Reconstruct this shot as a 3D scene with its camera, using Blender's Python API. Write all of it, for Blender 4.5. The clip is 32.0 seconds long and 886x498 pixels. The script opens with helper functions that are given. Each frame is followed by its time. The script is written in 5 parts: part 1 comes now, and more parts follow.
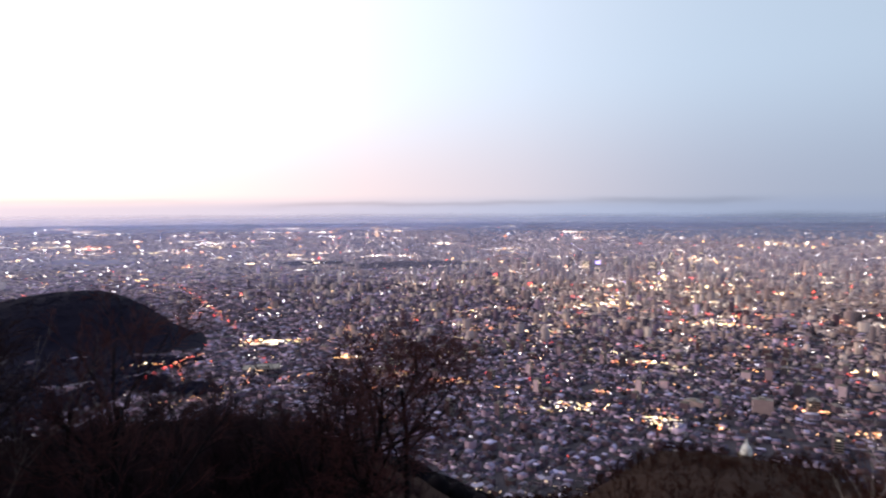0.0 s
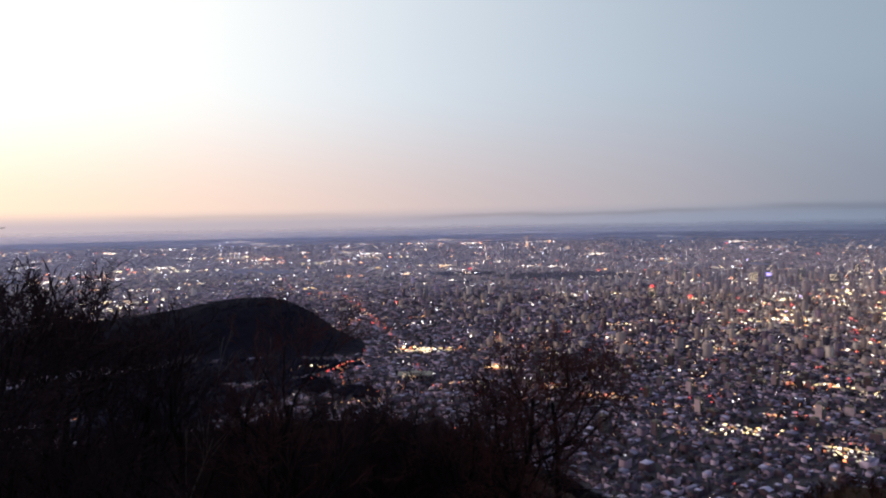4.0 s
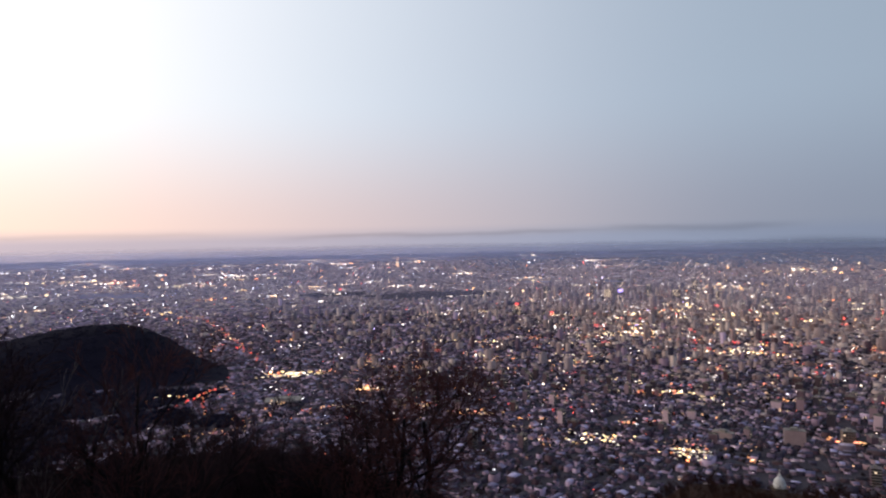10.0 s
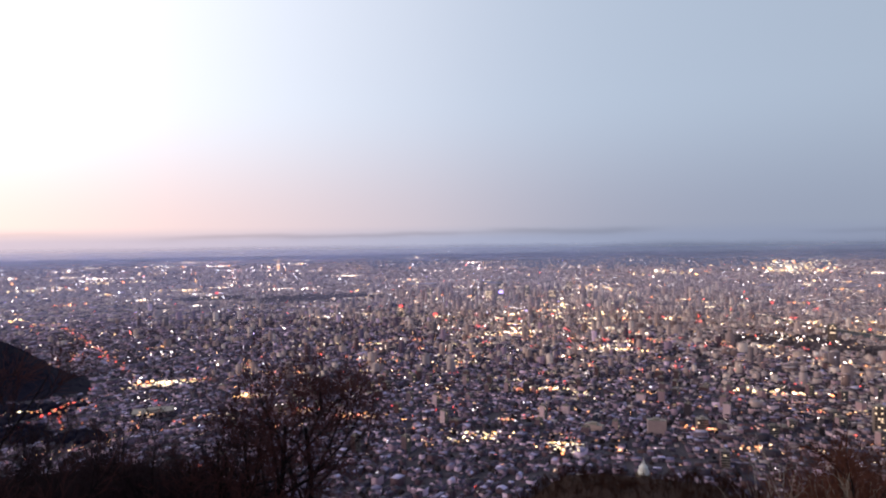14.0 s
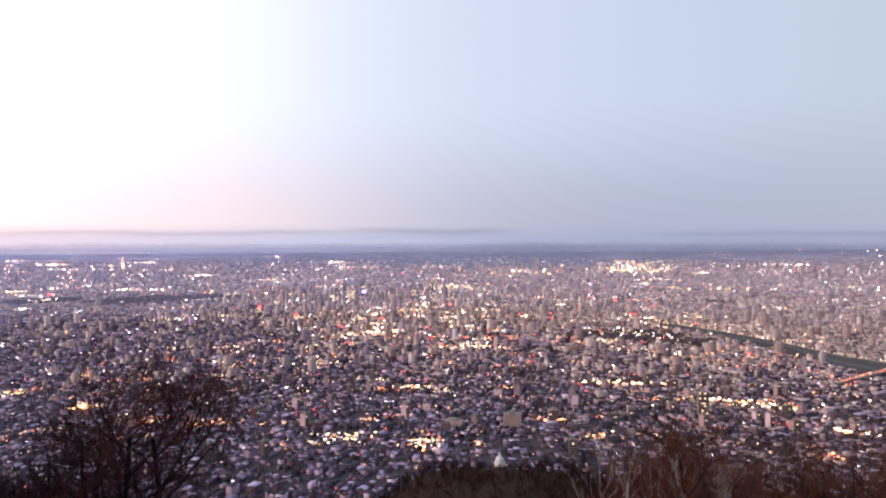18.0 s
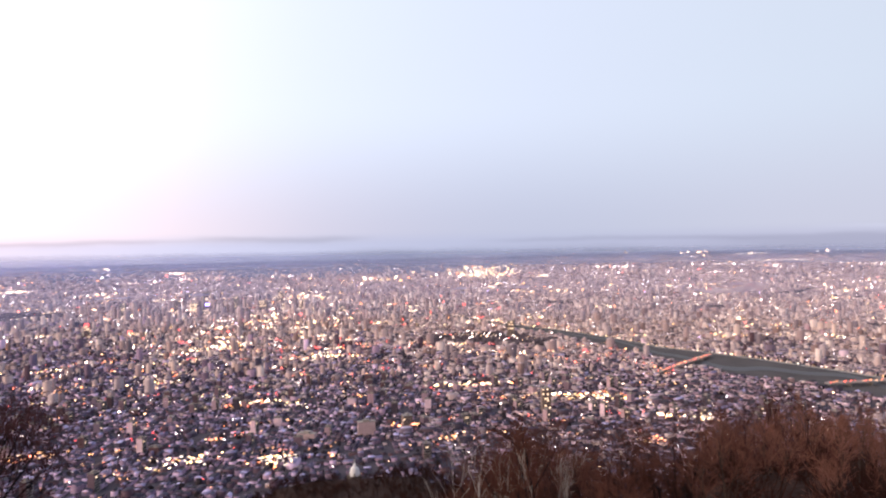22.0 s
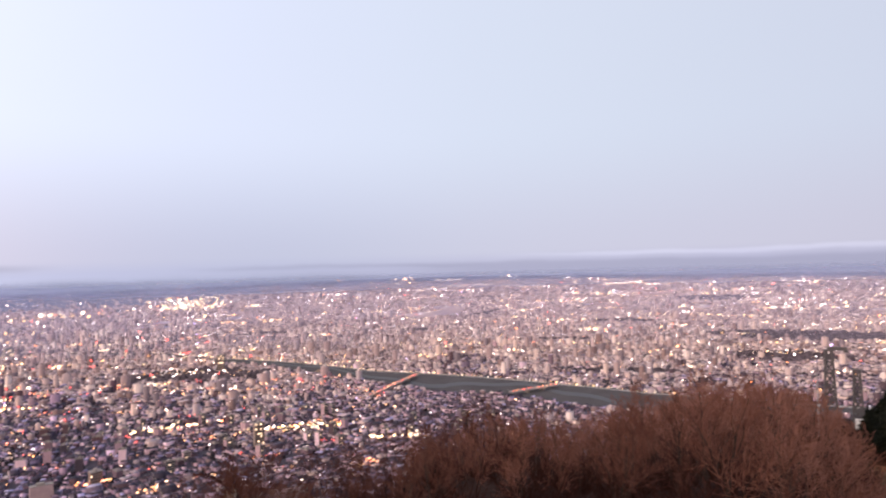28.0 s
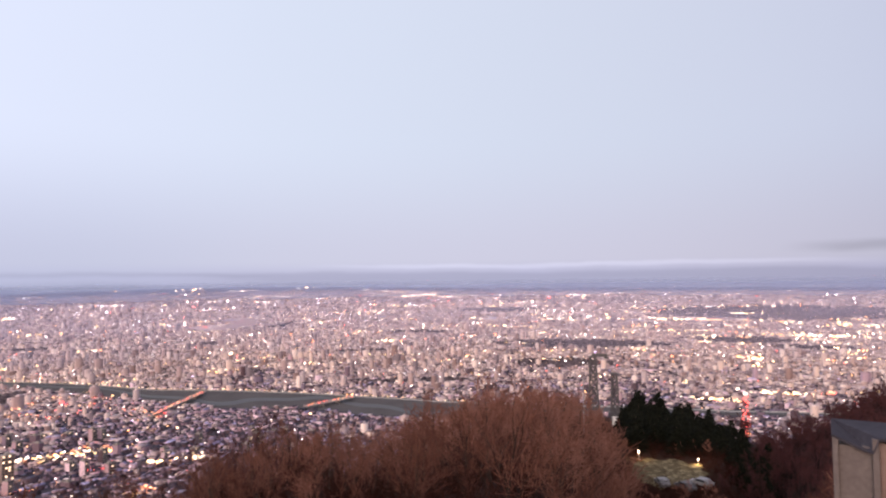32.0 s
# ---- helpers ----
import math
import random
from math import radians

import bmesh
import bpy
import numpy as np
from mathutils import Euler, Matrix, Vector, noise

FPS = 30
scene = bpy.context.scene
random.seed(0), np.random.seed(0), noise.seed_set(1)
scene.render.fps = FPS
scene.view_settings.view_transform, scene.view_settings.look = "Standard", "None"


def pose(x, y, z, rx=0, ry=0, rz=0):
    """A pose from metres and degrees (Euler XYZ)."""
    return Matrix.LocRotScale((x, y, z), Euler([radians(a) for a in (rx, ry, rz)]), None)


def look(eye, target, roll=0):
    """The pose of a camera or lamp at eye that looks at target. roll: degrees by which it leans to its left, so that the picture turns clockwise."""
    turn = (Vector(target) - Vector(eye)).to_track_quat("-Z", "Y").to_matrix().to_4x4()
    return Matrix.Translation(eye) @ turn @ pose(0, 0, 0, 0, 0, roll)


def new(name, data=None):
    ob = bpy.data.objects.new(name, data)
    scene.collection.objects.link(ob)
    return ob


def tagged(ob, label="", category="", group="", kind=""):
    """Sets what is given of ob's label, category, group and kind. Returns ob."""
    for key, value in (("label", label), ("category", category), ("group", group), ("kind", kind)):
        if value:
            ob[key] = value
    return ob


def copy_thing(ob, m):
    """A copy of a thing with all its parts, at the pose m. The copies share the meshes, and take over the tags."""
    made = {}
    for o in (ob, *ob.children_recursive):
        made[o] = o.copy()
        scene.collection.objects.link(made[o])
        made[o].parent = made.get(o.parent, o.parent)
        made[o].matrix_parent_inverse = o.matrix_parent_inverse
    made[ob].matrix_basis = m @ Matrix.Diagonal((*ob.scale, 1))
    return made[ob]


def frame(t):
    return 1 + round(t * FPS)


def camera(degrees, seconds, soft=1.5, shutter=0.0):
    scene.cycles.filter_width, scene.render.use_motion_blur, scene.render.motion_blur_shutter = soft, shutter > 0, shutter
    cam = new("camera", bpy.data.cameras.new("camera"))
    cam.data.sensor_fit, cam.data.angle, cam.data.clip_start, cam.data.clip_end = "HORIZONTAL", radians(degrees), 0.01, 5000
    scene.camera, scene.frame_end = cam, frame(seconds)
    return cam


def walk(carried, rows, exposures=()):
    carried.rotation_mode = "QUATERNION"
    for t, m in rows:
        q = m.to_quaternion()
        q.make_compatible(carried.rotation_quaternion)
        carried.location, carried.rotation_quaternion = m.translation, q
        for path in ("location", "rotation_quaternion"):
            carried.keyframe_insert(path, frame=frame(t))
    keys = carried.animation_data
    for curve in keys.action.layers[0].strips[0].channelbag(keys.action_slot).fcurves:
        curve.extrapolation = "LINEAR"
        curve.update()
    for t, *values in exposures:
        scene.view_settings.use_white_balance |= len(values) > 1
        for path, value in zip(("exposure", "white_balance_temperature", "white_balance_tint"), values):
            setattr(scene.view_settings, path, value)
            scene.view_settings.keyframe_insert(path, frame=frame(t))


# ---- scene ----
# One summit, looking down on a wide city plain at dusk. The eye stands still and turns.
EYE = (0.0, 0.0, 260.0)
TURNS = [  # seconds, heading to the right of +y, pitch, lean to the left (degrees)
    (0, -6.77, -3.35, -0.25), (0.5, -9.90, -3.11, -0.57), (1, -11.38, -2.79, -0.71), (1.5, -13.24, -2.85, -0.63), (2, -15.35, -2.78, -0.83),
    (2.5, -17.47, -3.12, -0.82), (3, -19.49, -2.75, -1.07), (3.5, -19.88, -2.60, -1.07), (5.5, -20.25, -1.07, -0.68), (6, -19.38, -1.04, -0.94),
    (6.5, -18.34, -0.78, -0.83), (7, -16.45, -0.90, -0.79), (7.5, -14.77, -0.76, -0.90), (8, -13.28, -0.68, -1.07), (8.5, -12.51, -0.82, -1.03),
    (9, -11.30, -0.73, -1.14), (9.5, -10.20, -0.75, -1.13), (10, -8.55, -0.68, -1.02), (10.5, -6.87, -0.74, -0.97), (11, -5.00, -0.78, -1.18),
    (11.5, -2.98, -0.83, -0.91), (12, -0.89, -0.84, -1.00), (12.5, -0.28, -0.61, -1.03), (13, 0.02, -0.62, -0.87), (13.5, 0.76, -0.53, -0.91),
    (14, 1.65, -0.64, -0.69), (14.5, 2.76, -1.22, -0.77), (16.5, 7.93, -1.03, 0.25), (17, 9.65, -0.71, 0.13), (17.5, 13.11, -1.23, -0.14),
    (18, 13.66, -0.75, -0.07), (18.5, 15.31, -0.50, -0.10), (19, 16.83, -0.44, -0.18), (19.5, 20.16, -0.64, -0.56), (20, 20.60, -0.41, -0.91),
    (20.5, 21.42, -0.35, -0.62), (21, 23.33, -0.82, -0.58), (21.5, 25.86, -0.95, -0.73), (22, 26.72, -0.20, -0.91), (22.5, 27.94, 0.45, -0.77),
    (23, 30.27, 0.54, -0.69), (23.5, 32.21, 0.71, -0.61), (24, 34.18, 0.81, -0.64), (24.5, 35.38, 0.89, -0.87), (25, 38.15, 0.81, -0.94),
    (25.5, 40.09, 0.97, -1.13), (27.5, 49.30, 1.38, -1.51), (28, 51.62, 1.80, -1.53), (28.5, 53.41, 1.96, -1.49), (29, 55.31, 2.16, -1.42),
    (29.5, 57.28, 2.46, -1.38), (30, 60.43, 2.69, -1.15), (30.5, 62.92, 2.56, -1.00), (31, 64.66, 2.75, -0.88), (31.5, 67.56, 2.50, -0.71),
    (32, 69.20, 2.53, -0.65),
]


def aim(heading, pitch, lean):
    a, p = radians(heading), radians(pitch)
    way = Vector((math.sin(a) * math.cos(p), math.cos(a) * math.cos(p), math.sin(p)))
    return look(EYE, Vector(EYE) + 100 * way, lean)


cam = camera(68.6, 32.0, soft=2.2, shutter=0.7)
walk(cam, [(t, aim(a, p, r)) for t, a, p, r in TURNS],
     exposures=[(0, 0.65, 6500, 16), (1, 0.47, 6480, 15), (3, 0.08, 6430, 13), (6, -0.24, 6400, 11.5), (9, -0.02, 6480, 14.5), (13, 0.33, 6560, 18.5), (17, 0.65, 6740, 21.5), (19, 0.95, 6900, 24.5),
                (21, 1.02, 6990, 25.5), (22, 1.13, 7030, 25.5), (23, 1.10, 7080, 26), (24, 1.05, 7080, 26.5), (25, 1.04, 7080, 27), (28, 1.12, 7080, 28), (32, 1.13, 7060, 28.5)])

# ---- dusk sky ----
world = bpy.data.worlds.new("dusk_sky")
scene.world = world
world.use_nodes = True
wn, wl = world.node_tree.nodes, world.node_tree.links
wn.clear()


def wmath(op, a, b=None, c=None, clamp=False):
    n = wn.new("ShaderNodeMath")
    n.operation, n.use_clamp = op, clamp
    for k, v in enumerate((a, b, c)):
        if v is None:
            continue
        if isinstance(v, (int, float)):
            n.inputs[k].default_value = v
        else:
            wl.new(v, n.inputs[k])
    return n.outputs[0]


def wramp(fac, stops):
    """Colours by heading: stops of (degrees from +y to the right, colour); values are divided by 4 inside."""
    n = wn.new("ShaderNodeValToRGB")
    n.color_ramp.interpolation = "B_SPLINE"
    el = n.color_ramp.elements
    while len(el) < len(stops):
        el.new(0.5)
    for e, (a, c) in zip(el, stops):
        e.position = (a + 180) / 360
        e.color = (c[0] / 4, c[1] / 4, c[2] / 4, 1)
    wl.new(fac, n.inputs[0])
    return n.outputs[0]


def wmix(fac, a, b):
    n = wn.new("ShaderNodeMix")
    n.data_type = "RGBA"
    wl.new(fac, n.inputs[0]), wl.new(a, n.inputs[6]), wl.new(b, n.inputs[7])
    return n.outputs[2]


def wband(x, lo, hi):
    n = wn.new("ShaderNodeMapRange")
    n.interpolation_type = "SMOOTHSTEP"
    n.inputs[1].default_value, n.inputs[2].default_value = lo, hi
    wl.new(x, n.inputs[0])
    return n.outputs[0]


wco = wn.new("ShaderNodeTexCoord")
wsep = wn.new("ShaderNodeSeparateXYZ")
wl.new(wco.outputs["Generated"], wsep.inputs[0])
HEADING = wmath("MULTIPLY", wmath("ARCTAN2", wsep.outputs[0], wsep.outputs[1]), 180 / math.pi)
HEIGHT = wmath("MULTIPLY", wmath("ARCSINE", wsep.outputs[2]), 180 / math.pi)
TURN01 = wmath("MULTIPLY_ADD", HEADING, 1 / 360, 0.5)
sky_high = wramp(TURN01, [(-179, (.10, .14, .22)), (-120, (.92, .80, .64)), (-80, (2.35, 2.08, 1.72)), (-58, (1.42, 1.39, 1.20)), (-38, (1.0, 1.03, 1.02)),
                          (-20, (.70, .79, .855)), (0, (.445, .528, .615)), (16, (.335, .43, .52)), (36, (.295, .378, .462)), (54, (.281, .368, .435)),
                          (85, (.252, .325, .388)), (110, (.235, .295, .365)), (179, (.10, .14, .22))])
sky_low = wramp(TURN01, [(-179, (.09, .12, .185)), (-120, (.9, .6, .38)), (-80, (1.8, 1.15, .68)), (-58, (1.3, .96, .68)), (-38, (1.02, .77, .64)),
                         (-20, (.70, .575, .56)), (0, (.45, .44, .485)), (16, (.26, .30, .375)), (36, (.214, .27, .348)), (54, (.252, .302, .368)),
                         (85, (.25, .29, .352)), (110, (.21, .24, .29)), (179, (.09, .12, .185))])
mist = wramp(TURN01, [(-179, (.09, .12, .185)), (-80, (.9, .68, .58)), (-58, (.70, .58, .60)), (-38, (.56, .49, .53)), (-20, (.46, .42, .48)),
                      (0, (.31, .35, .45)), (16, (.225, .275, .37)), (36, (.205, .255, .345)), (54, (.212, .25, .335)), (85, (.20, .238, .322)),
                      (110, (.185, .21, .285)), (179, (.09, .12, .185))])
zenith = wramp(TURN01, [(-179, (.07, .105, .185)), (-80, (.33, .42, .54)), (0, (.145, .205, .325)), (90, (.10, .145, .23)), (179, (.07, .105, .185))])
# thin cloud streaks and far hills lying over the mist: heading from, to, height from, to, depth
wvec = wn.new("ShaderNodeCombineXYZ")
wl.new(wmath("MULTIPLY", HEADING, 0.11), wvec.inputs[0])
wl.new(wmath("MULTIPLY", HEIGHT, 0.35), wvec.inputs[1])
streak = wn.new("ShaderNodeTexNoise")
streak.inputs["Scale"].default_value, streak.inputs["Detail"].default_value = 1.0, 4.0
wl.new(wvec.outputs[0], streak.inputs["Vector"])
RIPPLE = wmath("ADD", HEIGHT, wmath("MULTIPLY", wmath("SUBTRACT", streak.outputs[0], 0.5), 0.9))


def veil(a0, a1, h0, h1, depth, soft=4.0, edge=0.22):
    across = wmath("MULTIPLY", wband(HEADING, a0 - soft, a0 + soft), wmath("SUBTRACT", 1.0, wband(HEADING, a1 - soft, a1 + soft)))
    upward = wmath("MULTIPLY", wband(RIPPLE, h0 - edge, h0 + edge), wmath("SUBTRACT", 1.0, wband(RIPPLE, h1 - edge, h1 + edge)))
    return wmath("MULTIPLY", wmath("MULTIPLY", across, upward), depth)


darker = veil(-46, -28, 0.7, 0.95, .10)
for v in (veil(-21, 4, 0.55, 0.8, .22), veil(6, 19, 0.6, 1.05, .17, 3.0), veil(32, 54, 0.35, 0.65, .14), veil(99, 140, 1.7, 2.4, .2, 3.0, .3), veil(50, 150, -3, 0.5, .15, 6.0), veil(-30, 52, -3, -0.45, .16, 9.0, .35), veil(16, 46, -3, 0.0, .13, 6.0, .5)):
    darker = wmath("ADD", darker, v)
darker = wmath("SUBTRACT", darker, veil(62, 100, 0.85, 1.2, .16, 8.0, .15))
darker = wmath("SUBTRACT", darker, veil(-30, 30, -0.2, 0.25, .06, 10.0))
lower = wmix(wband(HEIGHT, 0.1, 1.6), mist, sky_low)
dome = wmix(wband(HEIGHT, 24.0, 70.0), wmix(wband(HEIGHT, 0.3, 12.5), lower, sky_high), zenith)
shade = wn.new("ShaderNodeVectorMath")
shade.operation = "SCALE"
wl.new(dome, shade.inputs[0])
wl.new(wmath("MULTIPLY", wmath("SUBTRACT", 1.0, darker), 4.0), shade.inputs["Scale"])
wbg = wn.new("ShaderNodeBackground")
wl.new(shade.outputs[0], wbg.inputs[0])
wbg.inputs[1].default_value = 1.0
wout = wn.new("ShaderNodeOutputWorld")
wl.new(wbg.outputs[0], wout.inputs[0])


# ---- materials ----
def material(name, rough=0.8):
    m = bpy.data.materials.new(name)
    m.use_nodes = True
    b = m.node_tree.nodes["Principled BSDF"]
    b.inputs["Roughness"].default_value = rough
    b.inputs["Specular IOR Level"].default_value = 0.06 if rough > 0.86 else 0.25
    return m, m.node_tree.nodes, m.node_tree.links, b


def ramp_node(ns, stops, constant=False):
    n = ns.new("ShaderNodeValToRGB")
    n.color_ramp.interpolation = "CONSTANT" if constant else "LINEAR"
    el = n.color_ramp.elements
    while len(el) < len(stops):
        el.new(0.5)
    for e, (p, c) in zip(el, stops):
        e.position, e.color = p, (*c, 1)
    return n


def mottled(name, stops, scale, rough=0.8, bump=0.0, fine=8.0, random_by=None):
    """A two-scale noise surface in object metres; random_by 'object' or 'island' shifts its brightness piece by piece."""
    m, ns, ls, b = material(name, rough)
    co = ns.new("ShaderNodeTexCoord")
    big, small = ns.new("ShaderNodeTexNoise"), ns.new("ShaderNodeTexNoise")
    big.inputs["Scale"].default_value, big.inputs["Detail"].default_value = scale, 4
    small.inputs["Scale"].default_value, small.inputs["Detail"].default_value = scale * fine, 3
    add = ns.new("ShaderNodeMath")
    add.operation = "MULTIPLY_ADD"
    add.inputs[1].default_value = 0.45
    for n in (big, small):
        ls.new(co.outputs["Object"], n.inputs["Vector"])
    half = ns.new("ShaderNodeMath")
    half.operation, half.inputs[1].default_value = "MULTIPLY", 0.55
    ls.new(big.outputs[0], half.inputs[0])
    ls.new(small.outputs[0], add.inputs[0]), ls.new(half.outputs[0], add.inputs[2])
    fac = add.outputs[0]
    if random_by:
        src = ns.new("ShaderNodeObjectInfo") if random_by == "object" else ns.new("ShaderNodeNewGeometry")
        out = src.outputs["Random"] if random_by == "object" else src.outputs["Random Per Island"]
        sh = ns.new("ShaderNodeMath")
        sh.operation, sh.inputs[1].default_value = "MULTIPLY_ADD", 0.5
        off = ns.new("ShaderNodeMath")
        off.operation, off.inputs[1].default_value = "ADD", -0.25
        ls.new(out, sh.inputs[0]), ls.new(fac, off.inputs[0]), ls.new(off.outputs[0], sh.inputs[2])
        fac = sh.outputs[0]
    r = ramp_node(ns, stops)
    ls.new(fac, r.inputs[0]), ls.new(r.outputs[0], b.inputs["Base Color"])
    if bump:
        bn = ns.new("ShaderNodeBump")
        bn.inputs["Strength"].default_value, bn.inputs["Distance"].default_value = bump, 0.5 / scale / fine
        ls.new(small.outputs[0], bn.inputs["Height"]), ls.new(bn.outputs[0], b.inputs["Normal"])
    return m


def town_material(name, by, walls, roofs, pick="Random Per Island"):
    """Facades and roofs told apart by their slope, one tint for each building, with weathering."""
    m, ns, ls, b = material(name, 0.75)
    if by == "object":
        rnd = ns.new("ShaderNodeObjectInfo").outputs["Random"]
    else:
        rnd = ns.new("ShaderNodeNewGeometry").outputs[pick]
    wn2 = ns.new("ShaderNodeTexWhiteNoise")
    wn2.noise_dimensions = "1D"
    ls.new(rnd, wn2.inputs["W"])
    wr, rr = ramp_node(ns, walls, True), ramp_node(ns, roofs, True)
    ls.new(rnd, wr.inputs[0]), ls.new(wn2.outputs[0], rr.inputs[0])
    geo = ns.new("ShaderNodeNewGeometry")
    sep = ns.new("ShaderNodeSeparateXYZ")
    ls.new(geo.outputs["True Normal"], sep.inputs[0])
    gt = ns.new("ShaderNodeMath")
    gt.operation, gt.inputs[1].default_value = "GREATER_THAN", 0.4
    ls.new(sep.outputs[2], gt.inputs[0])
    mix = ns.new("ShaderNodeMix")
    mix.data_type = "RGBA"
    ls.new(gt.outputs[0], mix.inputs[0]), ls.new(wr.outputs[0], mix.inputs[6]), ls.new(rr.outputs[0], mix.inputs[7])
    nz = ns.new("ShaderNodeTexNoise")
    nz.inputs["Scale"].default_value, nz.inputs["Detail"].default_value = 0.25, 4
    ls.new(geo.outputs["Position"], nz.inputs["Vector"])
    hsv = ns.new("ShaderNodeHueSaturation")
    mr = ns.new("ShaderNodeMapRange")
    mr.inputs[3].default_value, mr.inputs[4].default_value = 0.82, 1.15
    ls.new(nz.outputs[0], mr.inputs[0]), ls.new(mr.outputs[0], hsv.inputs["Value"])
    ls.new(mix.outputs[2], hsv.inputs["Color"]), ls.new(hsv.outputs[0], b.inputs["Base Color"])
    return m


WALLS = [(0, (0.175, 0.119, 0.177)), (.14, (0.399, 0.279, 0.386)), (.28, (0.119, 0.068, 0.092)), (.4, (0.200, 0.153, 0.241)), (.53, (0.064, 0.053, 0.086)), (.66, (0.482, 0.330, 0.427)),
         (.78, (0.102, 0.067, 0.095)), (.90, (0.794, 0.605, 0.799))]
ROOFS = [(0, (0.042, 0.036, 0.061)), (.2, (0.083, 0.071, 0.121)), (.36, (0.027, 0.022, 0.034)), (.58, (0.236, 0.208, 0.344)), (.7, (0.059, 0.034, 0.044)), (.8, (0.036, 0.034, 0.064)), (.91, (0.516, 0.469, 0.710))]
# pale concrete for far and tall buildings, distance haze put into its colour
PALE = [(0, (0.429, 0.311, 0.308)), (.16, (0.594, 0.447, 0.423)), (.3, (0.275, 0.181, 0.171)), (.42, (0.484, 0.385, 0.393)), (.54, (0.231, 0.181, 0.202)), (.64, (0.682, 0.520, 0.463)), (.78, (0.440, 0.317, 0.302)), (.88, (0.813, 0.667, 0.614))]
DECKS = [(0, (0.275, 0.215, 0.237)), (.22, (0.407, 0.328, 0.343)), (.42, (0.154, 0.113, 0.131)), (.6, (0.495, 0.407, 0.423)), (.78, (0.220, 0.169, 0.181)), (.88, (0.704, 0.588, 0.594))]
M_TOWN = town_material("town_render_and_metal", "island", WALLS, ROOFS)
WARM_WALLS, WARM_ROOFS = ([(p, (r * 1.02, g, b * .86)) for p, (r, g, b) in rows] for rows in (WALLS, ROOFS))
M_EAST = town_material("eastern_town_render", "island", WARM_WALLS, WARM_ROOFS)
M_HOUSE = town_material("house_siding", "object", WARM_WALLS, WARM_ROOFS)
M_CITY = town_material("hazed_pale_concrete", "island", PALE, DECKS)


def glow(name, stops, power, lo=0.3):
    """Lamps and lit windows: colour and strength differ from lamp to lamp."""
    m, ns, ls, b = material(name, 0.5)
    b.inputs["Base Color"].default_value = (0.3, 0.28, 0.25, 1)
    rnd = ns.new("ShaderNodeNewGeometry").outputs["Random Per Island"]
    wn2 = ns.new("ShaderNodeTexWhiteNoise")
    wn2.noise_dimensions = "1D"
    ls.new(rnd, wn2.inputs["W"])
    r = ramp_node(ns, stops, True)
    ls.new(rnd, r.inputs[0])
    pw = ns.new("ShaderNodeMath")
    pw.operation, pw.inputs[1].default_value = "POWER", 3.5
    ls.new(wn2.outputs[0], pw.inputs[0])
    mr = ns.new("ShaderNodeMapRange")
    mr.inputs[3].default_value, mr.inputs[4].default_value = lo * power, power
    ls.new(pw.outputs[0], mr.inputs[0])
    ls.new(r.outputs[0], b.inputs["Emission Color"]), ls.new(mr.outputs[0], b.inputs["Emission Strength"])
    m.cycles.emission_sampling = "NONE"
    return m


M_LIGHT = glow("lit_windows_and_signs", [(0, (1, .84, .66)), (.20, (1, .62, .30)), (.34, (1, .92, .86)), (.58, (1, .46, .15)), (.65, (1, .26, .06)), (.70, (.90, .94, 1)),
                                         (.86, (1, .76, .40)), (.905, (1, .09, .06)), (.985, (.55, .42, 1))], 10.0, 0.035)
M_AMBER = glow("amber_street_lamps", [(0, (1, .40, .13)), (.30, (1, .52, .22)), (.5, (1, .14, .08)), (.68, (1, .70, .40)), (.86, (1, .26, .16))], 4.5, 0.15)
M_YELLOW = glow("yellow_floodlights", [(0, (1, .74, .33)), (.3, (1, .84, .54)), (.55, (1, .52, .16)), (.70, (1, .92, .76)), (.90, (1, .25, .08))], 7.0, 0.12)
M_BRAKE = glow("brake_lights_and_lamps", [(0, (1, .10, .05)), (.55, (1, .32, .10)), (.8, (1, .55, .30))], 2.4, 0.3)
M_ROW = glow("pale_roadside_lamps", [(0, (1, .80, .58)), (.3, (1, .90, .80)), (.6, (1, .66, .36)), (.78, (.92, .95, 1)), (.9, (1, .36, .14))], 9.0, 0.16)
M_RED = glow("red_beacons", [(0, (1, .05, .04)), (.7, (1, .12, .1))], 3.0, 0.5)

M_GROUND = mottled("dark_soil_and_asphalt", [(.25, (.046, .040, .050)), (.5, (.070, .061, .076)), (.75, (.11, .096, .114))], 0.02, 0.9, fine=14)
M_LITTER = mottled("leaf_litter", [(.25, (.016, .008, .006)), (.5, (.030, .015, .011)), (.75, (.050, .027, .020))], 0.15, 0.95, 0.4, fine=12)
M_BARK = mottled("grey_brown_bark", [(.25, (.030, .020, .017)), (.6, (.066, .046, .039)), (.8, (.108, .079, .070))], 1.2, 0.9, 0.3, random_by="object")
# bark darkened by hand: shade of the backlit slopes is in its colour
M_DBARK = mottled("shade_darkened_bark", [(.25, (.009, .007, .009)), (.6, (.018, .0135, .016)), (.8, (.030, .023, .026))], 1.2, 0.9, 0.3)
M_PALE = mottled("pale_birch_bark", [(.25, (.25, .22, .20)), (.6, (.42, .38, .35)), (.8, (.55, .52, .48))], 1.5, 0.85, 0.2)
M_GREYBIRCH = mottled("weathered_birch_bark", [(.25, (.07, .055, .055)), (.6, (.13, .105, .10)), (.8, (.2, .17, .16))], 1.5, 0.85, 0.2)
M_TWIG = mottled("reddish_twigs", [(.2, (.084, .034, .025)), (.5, (.172, .075, .056)), (.8, (.285, .136, .104))], 0.5, 0.9, random_by="object")
